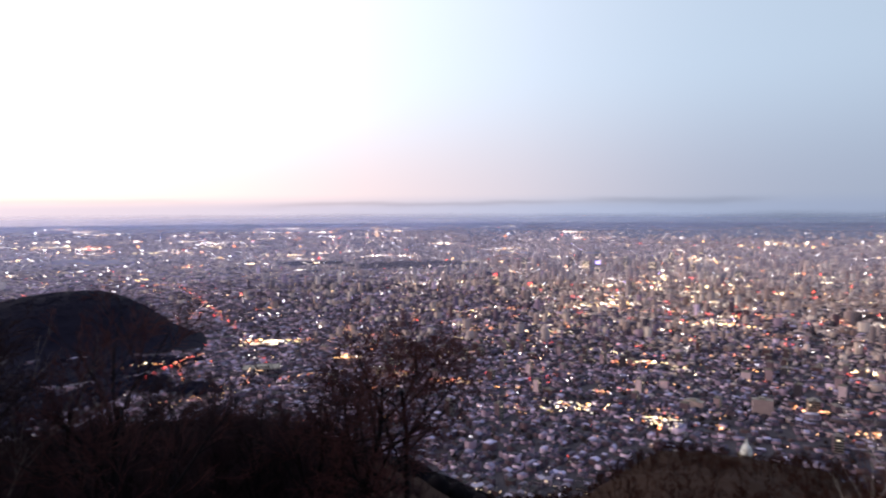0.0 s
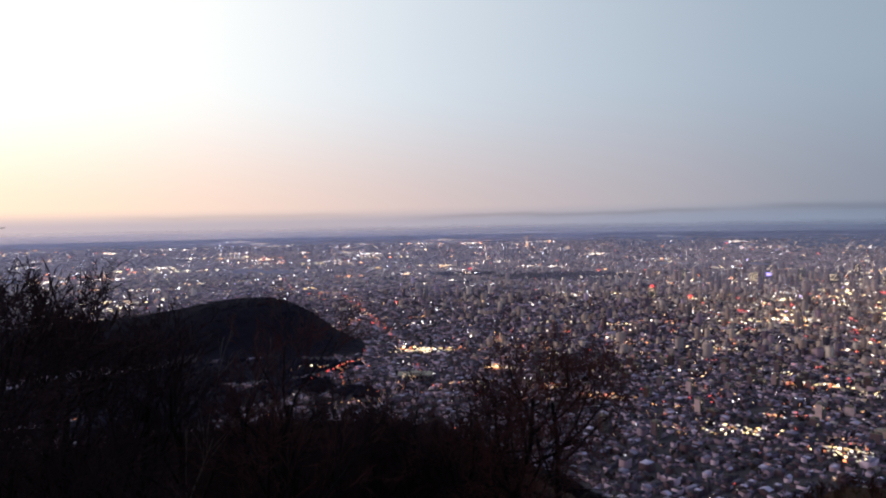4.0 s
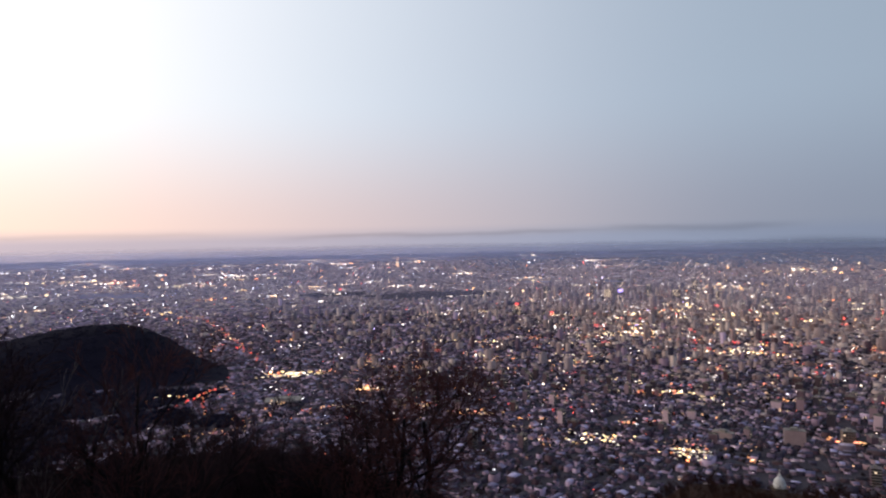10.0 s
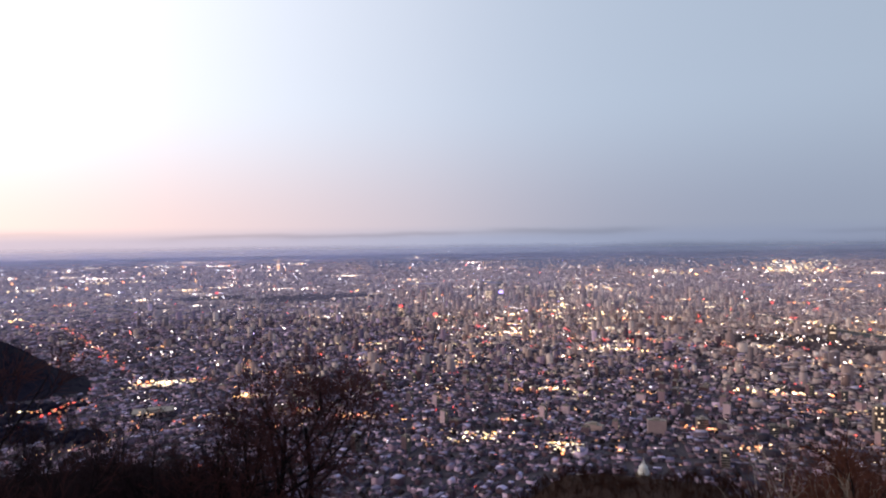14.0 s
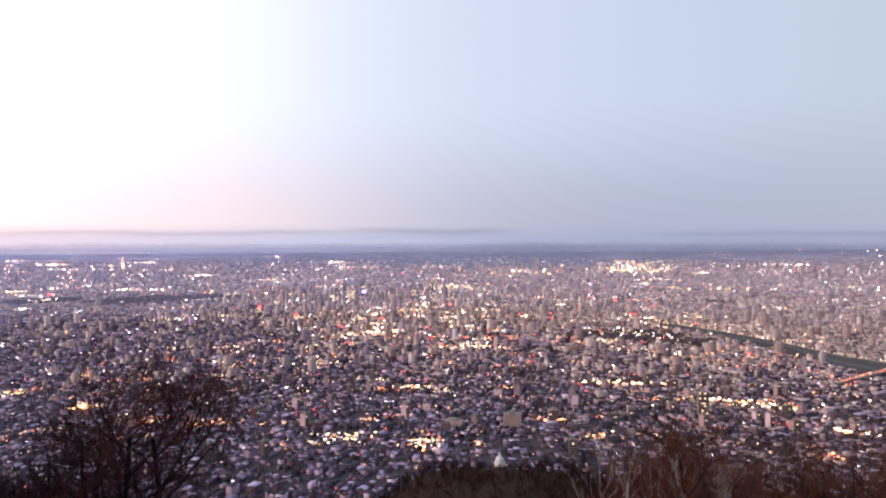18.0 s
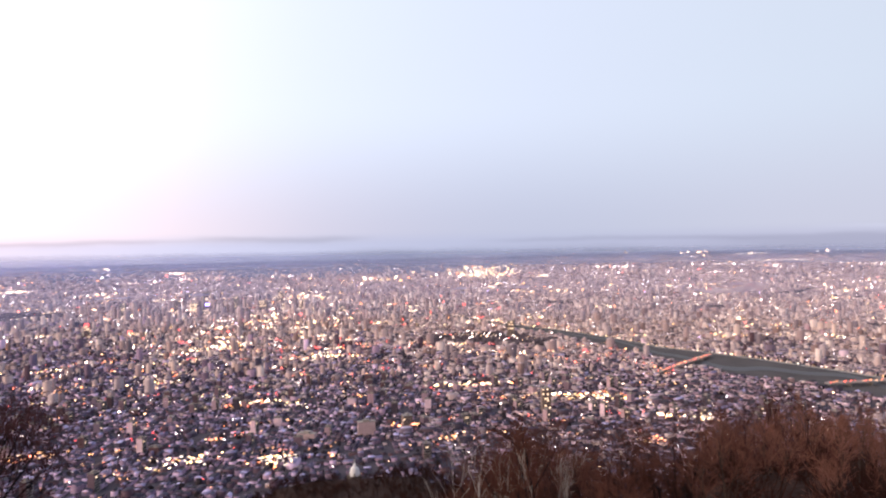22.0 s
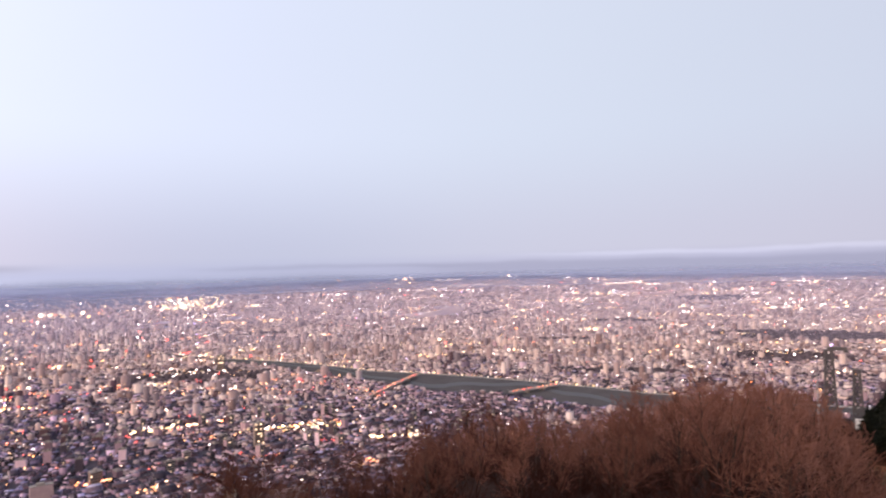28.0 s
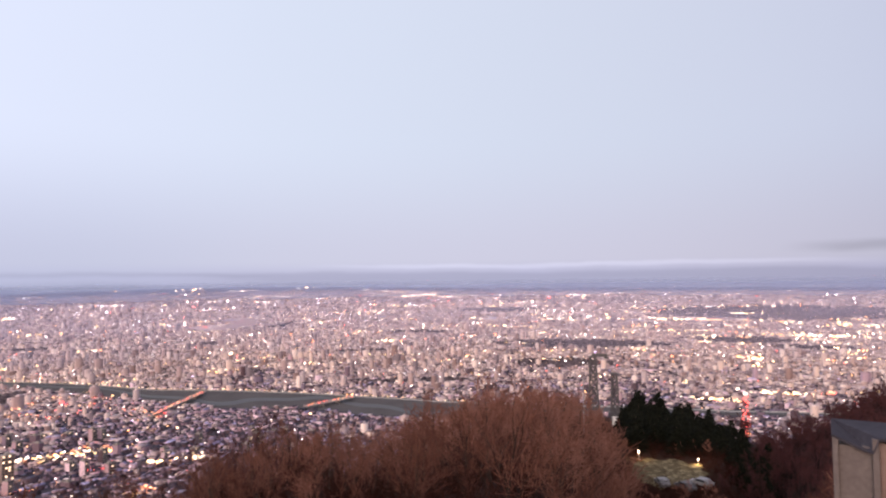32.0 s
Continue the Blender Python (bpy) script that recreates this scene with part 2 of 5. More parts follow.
M_RTWIG = mottled("dark_red_twigs", [(.2, (.048, .018, .013)), (.5, (.094, .037, .027)), (.8, (.15, .066, .050))], 0.5, 0.9, random_by="object")
M_MTWIG = mottled("brown_twigs", [(.2, (.042, .016, .017)), (.5, (.074, .029, .030)), (.8, (.11, .049, .049))], 0.5, 0.9)
# twigs of the backlit slope, their shade put into the colour
M_DTWIG = mottled("shade_darkened_twigs", [(.2, (.016, .009, .0125)), (.5, (.029, .0165, .022)), (.8, (.047, .028, .035))], 0.5, 0.9)
M_CONIFER = mottled("conifer_needles", [(.2, (.004, .005, .0035)), (.5, (.008, .0095, .006)), (.8, (.016, .017, .011))], 1.0, 0.9, random_by="island")
# hill and park woods: blue and purple haze put into their colours
M_WOOD = mottled("hazed_woodland", [(.2, (.011, .010, .021)), (.5, (.016, .0145, .030)), (.8, (.023, .020, .039))], 0.05, 0.95, random_by="island")
M_PARK = mottled("hazed_purple_brown_woods", [(.2, (.055, .043, .05)), (.5, (.105, .082, .092)), (.8, (.16, .125, .138))], 0.05, 0.95, random_by="island")
M_GARDEN = mottled("dark_garden_trees", [(.2, (.018, .014, .018)), (.5, (.032, .026, .030)), (.8, (.055, .044, .048))], 0.05, 0.95, random_by="island")
# far fields, the horizon haze painted in as pale blue
M_FAR = mottled("hazed_far_fields", [(.2, (.13, .15, .21)), (.5, (.18, .20, .27)), (.8, (.23, .25, .32))], 0.004, 0.95)
M_GRASS = mottled("river_meadow", [(.2, (.070, .064, .064)), (.5, (.100, .091, .090)), (.8, (.135, .122, .118))], 0.02, 0.95, fine=20)
M_CONC = mottled("weathered_concrete", [(.2, (.21, .19, .175)), (.5, (.30, .27, .25)), (.8, (.40, .37, .335))], 0.8, 0.85, 0.15)
M_ROOF = mottled("dark_sheet_roof", [(.2, (.022, .020, .028)), (.6, (.036, .034, .046)), (.8, (.055, .052, .066))], 0.6, 0.85, 0.1)
M_HUT = mottled("grey_shaded_render", [(.2, (.082, .068, .068)), (.5, (.122, .102, .101)), (.8, (.172, .145, .142))], 0.8, 0.85, 0.15)
M_STEEL = mottled("galvanised_steel", [(.2, (.22, .22, .23)), (.5, (.32, .32, .33)), (.8, (.42, .42, .42))], 2.0, 0.5)
M_WHITE = mottled("white_plaster", [(.2, (.62, .62, .62)), (.5, (.74, .74, .74)), (.8, (.82, .82, .82))], 0.5, 0.7)


# ---- geometry helpers ----
def spot(az, r):
    a = radians(az)
    return r * math.sin(a), r * math.cos(a)


def mesh_of(name, verts, faces):
    me = bpy.data.meshes.new(name)
    me.from_pydata(verts, [], faces)
    me.update()
    return me


def quads_mesh(name, v, f, mat):
    """v: (n, 3), f: (m, 4), written straight into the mesh."""
    me = bpy.data.meshes.new(name)
    v, f = np.asarray(v, np.float32), np.asarray(f, np.int32)
    me.vertices.add(len(v))
    me.vertices.foreach_set("co", v.ravel())
    me.loops.add(f.size)
    me.loops.foreach_set("vertex_index", f.ravel())
    me.polygons.add(len(f))
    me.polygons.foreach_set("loop_start", np.arange(0, f.size, f.shape[1], dtype=np.int32))
    me.update(calc_edges=True)
    me.materials.append(mat)
    return me


BOXF = np.array([(4, 5, 6, 7), (0, 1, 5, 4), (1, 2, 6, 5), (2, 3, 7, 6), (3, 0, 4, 7), (3, 2, 1, 0)])


def boxes_mesh(name, cx, cy, z0, w, d, h, ang, mat, faces=BOXF):
    n = len(cx)
    sx, sy = np.array([-.5, .5, .5, -.5] * 2), np.array([-.5, -.5, .5, .5] * 2)
    lx, ly = sx[None] * w[:, None], sy[None] * d[:, None]
    c, s = np.cos(ang)[:, None], np.sin(ang)[:, None]
    v = np.empty((n, 8, 3))
    v[:, :, 0] = cx[:, None] + lx * c - ly * s
    v[:, :, 1] = cy[:, None] + lx * s + ly * c
    v[:, :, 2] = z0[:, None] + np.array([0, 0, 0, 0, 1, 1, 1, 1])[None] * h[:, None]
    f = faces[None] + (np.arange(n) * 8)[:, None, None]
    return quads_mesh(name, v.reshape(-1, 3), f.reshape(-1, 4), mat)


def part(name, data, mat, parent, label=""):
    """One mesh object under a thing or a part. data: a bmesh, or a ready mesh."""
    if isinstance(data, bmesh.types.BMesh):
        me = bpy.data.meshes.new(name)
        data.to_mesh(me)
        data.free()
    else:
        me = data
    if mat and not me.materials:
        me.materials.append(mat)
    ob = new(name, me)
    ob.parent = parent
    if label:
        ob["label"] = label
    return ob


def bm_box(bm, x0, y0, z0, x1, y1, z1):
    v = [bm.verts.new(p) for p in ((x0, y0, z0), (x1, y0, z0), (x1, y1, z0), (x0, y1, z0), (x0, y0, z1), (x1, y0, z1), (x1, y1, z1), (x0, y1, z1))]
    for f in ((3, 2, 1, 0), (4, 5, 6, 7), (0, 1, 5, 4), (1, 2, 6, 5), (2, 3, 7, 6), (3, 0, 4, 7)):
        bm.faces.new([v[i] for i in f])
    return bm


def box(x0, y0, z0, x1, y1, z1, bevel=0.0):
    bm = bm_box(bmesh.new(), x0, y0, z0, x1, y1, z1)
    if bevel:
        bmesh.ops.bevel(bm, geom=bm.edges[:], offset=bevel, segments=1, affect="EDGES")
    return bm


def bm_turned(bm, rings, n=12, x=0, y=0):
    """A turned body through rings of (radius, height)."""
    loops = []
    for r, z in rings:
        loops.append([bm.verts.new((x + r * math.cos(2 * math.pi * k / n), y + r * math.sin(2 * math.pi * k / n), z)) for k in range(n)])
    for a, b in zip(loops, loops[1:]):
        for k in range(n):
            bm.faces.new((a[k], a[(k + 1) % n], b[(k + 1) % n], b[k]))
    bm.faces.new(loops[-1])
    bm.faces.new(loops[0][::-1])
    return bm


def bm_rod(bm, a, b, r, n=6):
    a, b = Vector(a), Vector(b)
    q = (b - a).to_track_quat("Z", "Y").to_matrix()
    lo, hi = [], []
    for k in range(n):
        o = q @ Vector((r * math.cos(2 * math.pi * k / n), r * math.sin(2 * math.pi * k / n), 0))
        lo.append(bm.verts.new(a + o)), hi.append(bm.verts.new(b + o))
    for k in range(n):
        bm.faces.new((lo[k], lo[(k + 1) % n], hi[(k + 1) % n], hi[k]))
    bm.faces.new(hi), bm.faces.new(lo[::-1])
    return bm


def thing(name, label, category, at=(0, 0, 0), turn=0.0, group="", kind=""):
    ob = new(name)
    ob.empty_display_size = 0.5
    ob.matrix_basis = pose(*at, 0, 0, turn)
    return tagged(ob, label, category, group, kind)


# ---- the lie of the land ----
# shoulder of the summit by heading: heading, distance, height there, fall beyond (degrees)
SHOULDER = np.array([(-110, 50, 244, 22), (-62, 45, 239, 16.5), (-40, 55, 234, 16.2), (-24, 60, 232, 16.8), (-14, 64, 230, 20), (-9, 66, 229, 22), (-2, 160, 180, 24), (6, 300, 128, 25),
                     (12, 410, 113.0, 27), (18.5, 415, 116.0, 27), (25, 420, 112.5, 27), (28.5, 120, 208, 27), (32, 66, 233, 27), (38, 60, 236.5, 27), (46, 60, 236, 27), (50, 72, 238, 27), (57, 82, 238.5, 27), (63, 86, 235, 27), (70, 112, 233, 27),
                     (76, 150, 229, 27), (84, 190, 221, 25), (91, 190, 217, 25), (96, 260, 200, 24), (99, 300, 199, 24), (103, 350, 206, 24), (125, 300, 205, 24), (180, 60, 244, 22)])
# rounded hill in the plain: heading, distance of its crest, degrees below level, half depth
HILL = np.array([(-71, 1560, 9.2, 190), (-60, 1540, 7.7, 200), (-50, 1530, 7.2, 200), (-45.3, 1520, 7.05, 205), (-42.5, 1510, 6.72, 205), (-40, 1500, 6.25, 205), (-37.6, 1500, 6.0, 205), (-35.6, 1490, 6.05, 200),
                 (-34.4, 1480, 6.22, 195), (-33.2, 1465, 6.62, 185), (-31.5, 1440, 7.55, 165), (-29.4, 1405, 9.1, 130), (-27.6, 1375, 10.2, 95), (-26.6, 1362, 10.9, 80), (-25, 1350, 12.5, 70)])


def plain(r, az):
    """The plain lies level and lifts towards its far edge, most in the east."""
    u = np.clip((r - 2600) / 2300, 0, 1.05)
    return (166 + 30 * np.exp(-((az - 52) / 19) ** 2)) * u * u


def land(x, y):
    x, y = np.asarray(x, float), np.asarray(y, float)
    r, az = np.hypot(x, y), np.degrees(np.arctan2(x, y))
    rc, zc, fall = (np.interp(az, SHOULDER[:, 0], SHOULDER[:, k]) for k in (1, 2, 3))
    t = np.clip(r / rc, 0, 1)
    t = t ** np.interp(az, [-9, 0, 26, 34, 70, 80, 84, 93, 98, 110], [1.0, .78, .78, 1.0, 1.0, .75, .32, .32, .6, 1.0])  # a hollow holds the clearing
    mount = np.where(r < rc, 253 + (zc - 253) * t, zc - (r - rc) * np.tan(np.radians(fall)))
    bumps = 1.2 * np.sin(x * 0.05 + 1) * np.sin(y * 0.043) + 0.6 * np.sin(x * 0.13) * np.sin(y * 0.11 + 2)
    mount = mount + bumps * np.clip(r / 60, 0, 1)
    yard = np.clip((az - 83.4) / 1.2, 0, 1) * np.clip((93.2 - az) / 1.2, 0, 1) * np.clip((r - 100) / 12, 0, 1) * np.clip((156 - r) / 8, 0, 1)
    mount = mount + (222.2 - mount) * yard  # level ground of the clearing
    hr, down, half = (np.interp(az, HILL[:, 0], HILL[:, k]) for k in (1, 2, 3))
    crest = 260 - hr * np.tan(np.radians(down))
    hill = np.where((np.abs(az + 48) < 23) & (crest > 0), crest * (1 - np.clip(np.abs(r - hr) / half, 0, 2) ** 1.7), -50) + 1.2 * np.sin(x * .021) * np.sin(y * .017)
    low = plain(r, az)
    k = 12.0
    top = np.maximum(mount, hill)
    return np.maximum(low, top) + np.where(np.abs(top - low) < k, (k - np.abs(top - low)) ** 2 / (4 * k), 0)


def high_ground(x, y):
    """True on the mountain and the hill, where no town stands."""
    return land(x, y) - plain(np.hypot(x, y), np.degrees(np.arctan2(x, y))) > 3.5


def ground_z(x, y):
    return float(land(np.array([x]), np.array([y]))[0])


rr = np.concatenate(([0.0], np.geomspace(6, 4930, 190)))
az = np.radians(np.arange(-180, 180, 1.0))
gx, gy = rr[:, None] * np.sin(az)[None], rr[:, None] * np.cos(az)[None]
gv = np.stack([gx, gy, land(gx, gy)], -1).reshape(-1, 3)
na = len(az)
ii, jj = np.meshgrid(np.arange(len(rr) - 1), np.arange(na), indexing="ij")
gf = np.stack([ii * na + jj, ii * na + (jj + 1) % na, (ii + 1) * na + (jj + 1) % na, (ii + 1) * na + jj], -1).reshape(-1, 4)[:, ::-1]
ground_me = quads_mesh("ground", gv, gf, M_GROUND)
ground_me.materials.append(M_LITTER)
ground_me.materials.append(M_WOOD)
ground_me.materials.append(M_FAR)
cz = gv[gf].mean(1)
# hill ground and far rim take the haze-tinted colours
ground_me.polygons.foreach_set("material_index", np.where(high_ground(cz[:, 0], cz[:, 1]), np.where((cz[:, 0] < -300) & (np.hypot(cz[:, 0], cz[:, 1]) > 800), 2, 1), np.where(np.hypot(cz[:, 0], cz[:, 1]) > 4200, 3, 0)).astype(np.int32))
ground_me.polygons.foreach_set("use_smooth", np.ones(len(gf), bool))
tagged(new("ground", ground_me), "wooded mountain falling to a dark city plain", "ground", kind="structure")

# ---- river with meadows on both banks ----
RIVER = np.array([(14, 2950, 2930), (20, 2700, 2670), (28, 2400, 2345), (32, 2150, 2080), (36.7, 2000, 1890), (41, 1850, 1690), (45, 1699, 1545), (51.5, 1600, 1380), (55, 1545, 1369),
                  (61.8, 1445, 1267), (68.8, 1363, 1203), (78, 1330, 1225), (86, 1335, 1290), (93, 1350, 1322), (98.5, 1392, 1362), (112, 1500, 1460)])


def river_banks(a):
    return np.interp(a, RIVER[:, 0], RIVER[:, 1]), np.interp(a, RIVER[:, 0], RIVER[:, 2])


def ribbon(name, far, near, lift, mat, a0=14, a1=112, step=0.5):
    a = np.arange(a0, a1, step)
    rf, rn = far(a), near(a)
    s, c = np.sin(np.radians(a)), np.cos(np.radians(a))
    v = np.concatenate([np.stack([rn * s, rn * c, land(rn * s, rn * c) + lift], -1), np.stack([rf * s, rf * c, land(rf * s, rf * c) + lift], -1)])
    n, k = len(a), np.arange(len(a) - 1)
    return quads_mesh(name, v, np.stack([k, k + 1, n + k + 1, n + k], -1)[:, ::-1], mat)


M_WATER, wns, wls, wb = material("river_water", 0.18)
wb.inputs["Base Color"].default_value = (0.085, 0.085, 0.09, 1)
wb.inputs["Roughness"].default_value = 0.65
wnz = wns.new("ShaderNodeTexNoise")
wnz.inputs["Scale"].default_value = 0.15
wbp = wns.new("ShaderNodeBump")
wbp.inputs["Strength"].default_value = 0.6
wls.new(wnz.outputs[0], wbp.inputs["Height"]), wls.new(wbp.outputs[0], wb.inputs["Normal"])
tagged(new("river_meadow", ribbon("river_meadow", lambda a: river_banks(a)[0], lambda a: river_banks(a)[1], 0.5, M_GRASS)),
       "dark green grass flats along a river", "riverbank", kind="structure")
wob = lambda a: 0.5 + 0.22 * np.sin(a * 0.35) + 0.08 * np.sin(a * 1.1)
tagged(new("water", ribbon("water", lambda a: river_banks(a)[1] + (river_banks(a)[0] - river_banks(a)[1]) * (wob(a) + 0.11),
                           lambda a: river_banks(a)[1] + (river_banks(a)[0] - river_banks(a)[1]) * (wob(a) - 0.11), 1.0, M_WATER)),
       "narrow grey-blue river winding through grass", "river", kind="structure")
M_PATH = mottled("pale_embankment_road", [(.2, (.30, .28, .26)), (.5, (.40, .38, .35)), (.8, (.5, .48, .45))], 0.05, 0.9)
tagged(new("road", ribbon("road", lambda a: river_banks(a)[0] + 13, lambda a: river_banks(a)[0] + 0, 1.2, M_PATH)),
       "pale road on the far river embankment", "road", kind="structure")

# ---- town on a street grid ----
GRID = radians(32.5)
UX, VX = np.array([math.cos(GRID), math.sin(GRID)]), np.array([-math.sin(GRID), math.cos(GRID)])
# dark woods and parks in the town: heading, distance, half-width across, half-depth
PARKS = np.array([(-9, 3010, 330, 180), (-18, 3150, 160, 90), (-1.5, 2600, 80, 50), (29.5, 1830, 180, 110), (34, 1755, 100, 60), (81, 2540, 340, 170), (79.5, 1980, 150, 110),
                  (96, 3880, 640, 320), (93.5, 2800, 190, 130), (67, 3050, 150, 70), (74.5, 3950, 220, 100), (49.5, 2800, 80, 50), (67, 1650, 190, 28), (52.8, 1905, 50, 26), (36, 2900, 100, 50),
                  (62, 2350, 90, 40), (-42, 1180, 120, 60), (-54, 1130, 130, 120), (-46, 930, 120, 60), (15.9, 850, 26, 20), (98.5, 2600, 150, 70), (-37.5, 1190, 90, 50), (-39, 1200, 240, 95), (-47, 1090, 150, 110), (-33, 1060, 70, 50), (-41, 1010, 150, 60), (-27.5, 1000, 50, 30)])


def in_parks(x, y, grow=0.0):
    inside = np.zeros(np.shape(x), bool)
    for a, r, hw, hd in PARKS:
        px, py = spot(a, r)
        s, c = math.sin(radians(a)), math.cos(radians(a))
        across, along = (x - px) * c - (y - py) * s, (x - px) * s + (y - py) * c
        ragged = .35 * np.sin(across * .031 + a) * np.sin(along * .043 + r) + .3 * np.sin(across * .083 + r) * np.sin(along * .097 + a)
        inside |= (across / (hw + grow)) ** 2 + (along / (hd + grow)) ** 2 < .9 + ragged
    return inside


def in_river(x, y, grow=6.0):
    a, r = np.degrees(np.arctan2(x, y)), np.hypot(x, y)
    far, near = river_banks(a)
    return (a > 14) & (r < far + 13 + grow) & (r > near - grow)


def free(x, y):
    a, r = np.degrees(np.arctan2(x, y)), np.hypot(x, y)
    return (a > -64) & (a < 110) & (r < 4760) & ~high_ground(x, y) & ~in_river(x, y) & ~in_parks(x, y)


rng = np.random.default_rng(7)
# districts, each with a street grid of its own, set askew to the line of sight
ND = 84
dr, da = np.sqrt(rng.uniform(500 ** 2, 4900 ** 2, ND)), rng.uniform(-66, 112, ND)
DX, DY = dr * np.sin(np.radians(da)), dr * np.cos(np.radians(da))
cols = {k: [] for k in "xywdha"}
for q in range(ND):
    cell = 8.8 if dr[q] < 1500 else (10.5 if dr[q] < 2600 else 15.0)
    turn = radians(-da[q] + rng.uniform(24, 66))
    half = int(760 / cell)
    iu, iv = np.meshgrid(np.arange(-half, half + 1), np.arange(-half, half + 1), indexing="ij")
    iu, iv = iu.ravel(), iv.ravel()
    m = iu.size
    lu = iu * cell + np.floor(iu / 6) * 3.4 + (rng.random(m) - .5) * cell * .3
    lv = iv * cell + np.floor(iv / 3) * 2.8 + (rng.random(m) - .5) * cell * .3
    x, y = DX[q] + lu * math.cos(turn) - lv * math.sin(turn), DY[q] + lu * math.sin(turn) + lv * math.cos(turn)
    mine = (x - DX[q]) ** 2 + (y - DY[q]) ** 2
    best = np.full(m, np.inf)
    for o in range(ND):
        if o != q and (DX[o] - DX[q]) ** 2 + (DY[o] - DY[q]) ** 2 < 2200 ** 2:
            best = np.minimum(best, (x - DX[o]) ** 2 + (y - DY[o]) ** 2)
    ok = mine < best
    x, y = x[ok], y[ok]
    ok = free(x, y) & (np.hypot(x, y) > 450)
    x, y = x[ok], y[ok]
    m = x.size
    r, a = np.hypot(x, y), np.degrees(np.arctan2(x, y))
    w, d = cell * np.clip(rng.lognormal(-.28, .34, m), .35, 1.4), cell * np.clip(rng.lognormal(-.42, .30, m), .3, 1.1)
    core = np.exp(-((a - 9) / 14) ** 2 - ((r - 2850) / 520) ** 2)
    belt = .5 + .5 * np.sin(x * .004 + 1) * np.sin(y * .0037 + 2)
    inward = np.clip((r - 900) / 700, 0, 1) * np.clip((a + 26) / 14, 0, 1)
    tall = rng.random(m) < .004 + (.006 + .026 * belt ** 1.5 + .012 * np.clip((a - 10) / 15, 0, 1)) * inward + .10 * core
    tall &= rng.random(m) < np.interp(a, [74, 86], [1, .4])
    h = 2.6 + 3.2 * rng.random(m) ** 1.3 + np.clip((r - 1200) / 2500, 0, 1) * 3.0 * rng.random(m)
    middling = rng.random(m) < .10 * inward
    h = np.where(middling, 8 + 7 * rng.random(m), h)
    h = np.where(tall, 11 + rng.random(m) ** 1.9 * (24 + 18 * core) + core * 5, h)
    h = np.where(tall & (r < 1250), 9 + 11 * rng.random(m), h)
    h = np.where((a < -18) & (r < 1700), np.minimum(h, 8), h)
    broad = rng.random(m) < .022
    w, d = np.where(broad, w * 1.8, w), np.where(broad, d * 1.6, d)
    h = np.where(broad & ~tall, 5 + 5 * rng.random(m), h)
    slab_ = tall & (rng.random(m) < .35)
    w = np.where(slab_, 15 + 7 * rng.random(m), np.where(tall, 8 + 4.5 * rng.random(m), w))
    d = np.where(tall, 7.5 + 3 * rng.random(m), d)
    ok = rng.random(m) > .10 + .12 * (r < 1500) + .22 * (np.sin(x * .021 + 2) * np.sin(y * .019) > .35) + .8 * np.clip((r - 3950 - 350 * ((a < -5) | (a > 33)) - 250 * (a > 47)) / (750 - 280 * ((a > 8) & (a < 40))), 0, 1)
    for k, v in zip("xywdha", (x, y, w, d, h, turn + rng.normal(0, .07, m))):
        cols[k].append(v[ok])
X, Y, WD, DP, HT, AN = (np.concatenate(cols[k]) for k in "xywdha")
R_, A_ = np.hypot(X, Y), np.degrees(np.arctan2(X, Y))
HT = np.where((A_ > 18) & (A_ < 21.5) & (R_ < 912), np.minimum(HT, 6), HT)
HT = np.where((A_ > 42) & (A_ < 62.5) & (R_ > 1130) & (R_ < 1560), np.minimum(HT, 7), HT)
near_set = (R_ < 1120) & (A_ > -6) & (A_ < 50)
single = np.zeros(len(X), bool)
low = near_set & (HT < 9)
high = (R_ < 1500) & (A_ > -30) & (A_ < 60) & (HT >= 10)
single[np.where(low)[0][np.argsort(R_[low])][:220]] = True
single[np.where(high)[0][np.argsort(R_[high])][:125]] = True
S = ~single
Z0 = land(X, Y) - 0.5
ang = AN
# the paler palette sets in with distance, standing in for the haze
paled = (R_ + 160 * np.sin(A_ * .21) + 90 * np.sin(A_ * .57) + rng.normal(0, 380, len(X)) > 1480 + 1400 * np.clip((14 - A_) / 34, 0, 1)) | (HT > 11) & (rng.random(len(X)) < .6)
eastern = A_ + rng.normal(0, 5, len(X)) > 24
for q, nm, mat, lab in ((S & ~paled & ~eastern, "town_houses", M_TOWN, "closely packed grey houses with dark metal roofs"), (S & ~paled & eastern, "town_houses", M_EAST, "closely packed brownish grey houses with dark roofs"), (S & paled, "city_blocks", M_CITY, "closely packed pale concrete city buildings, lightened for haze")):
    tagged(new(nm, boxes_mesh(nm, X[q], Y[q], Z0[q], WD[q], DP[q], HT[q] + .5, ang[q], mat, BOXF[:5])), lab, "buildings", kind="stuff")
# stair heads and plant rooms on the taller roofs
T = S & (HT > 12)
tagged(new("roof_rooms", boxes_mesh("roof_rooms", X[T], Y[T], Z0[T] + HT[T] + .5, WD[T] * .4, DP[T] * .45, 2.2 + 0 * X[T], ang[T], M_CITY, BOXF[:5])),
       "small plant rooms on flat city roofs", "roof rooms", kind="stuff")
# pitched roofs on part of the low houses
P = S & (HT < 8) & (R_ < 2000) & ~paled & (rng.random(len(X)) < .34)
n = int(P.sum())
me = boxes_mesh("pitched_roofs", X[P], Y[P], Z0[P] + HT[P] + .5, WD[P] + .7, DP[P] + .7, 1.0 + 1.4 * rng.random(n), ang[P], M_TOWN, BOXF[:5])
co = np.empty(n * 24, np.float32)
me.vertices.foreach_get("co", co)
co = co.reshape(n, 8, 3)
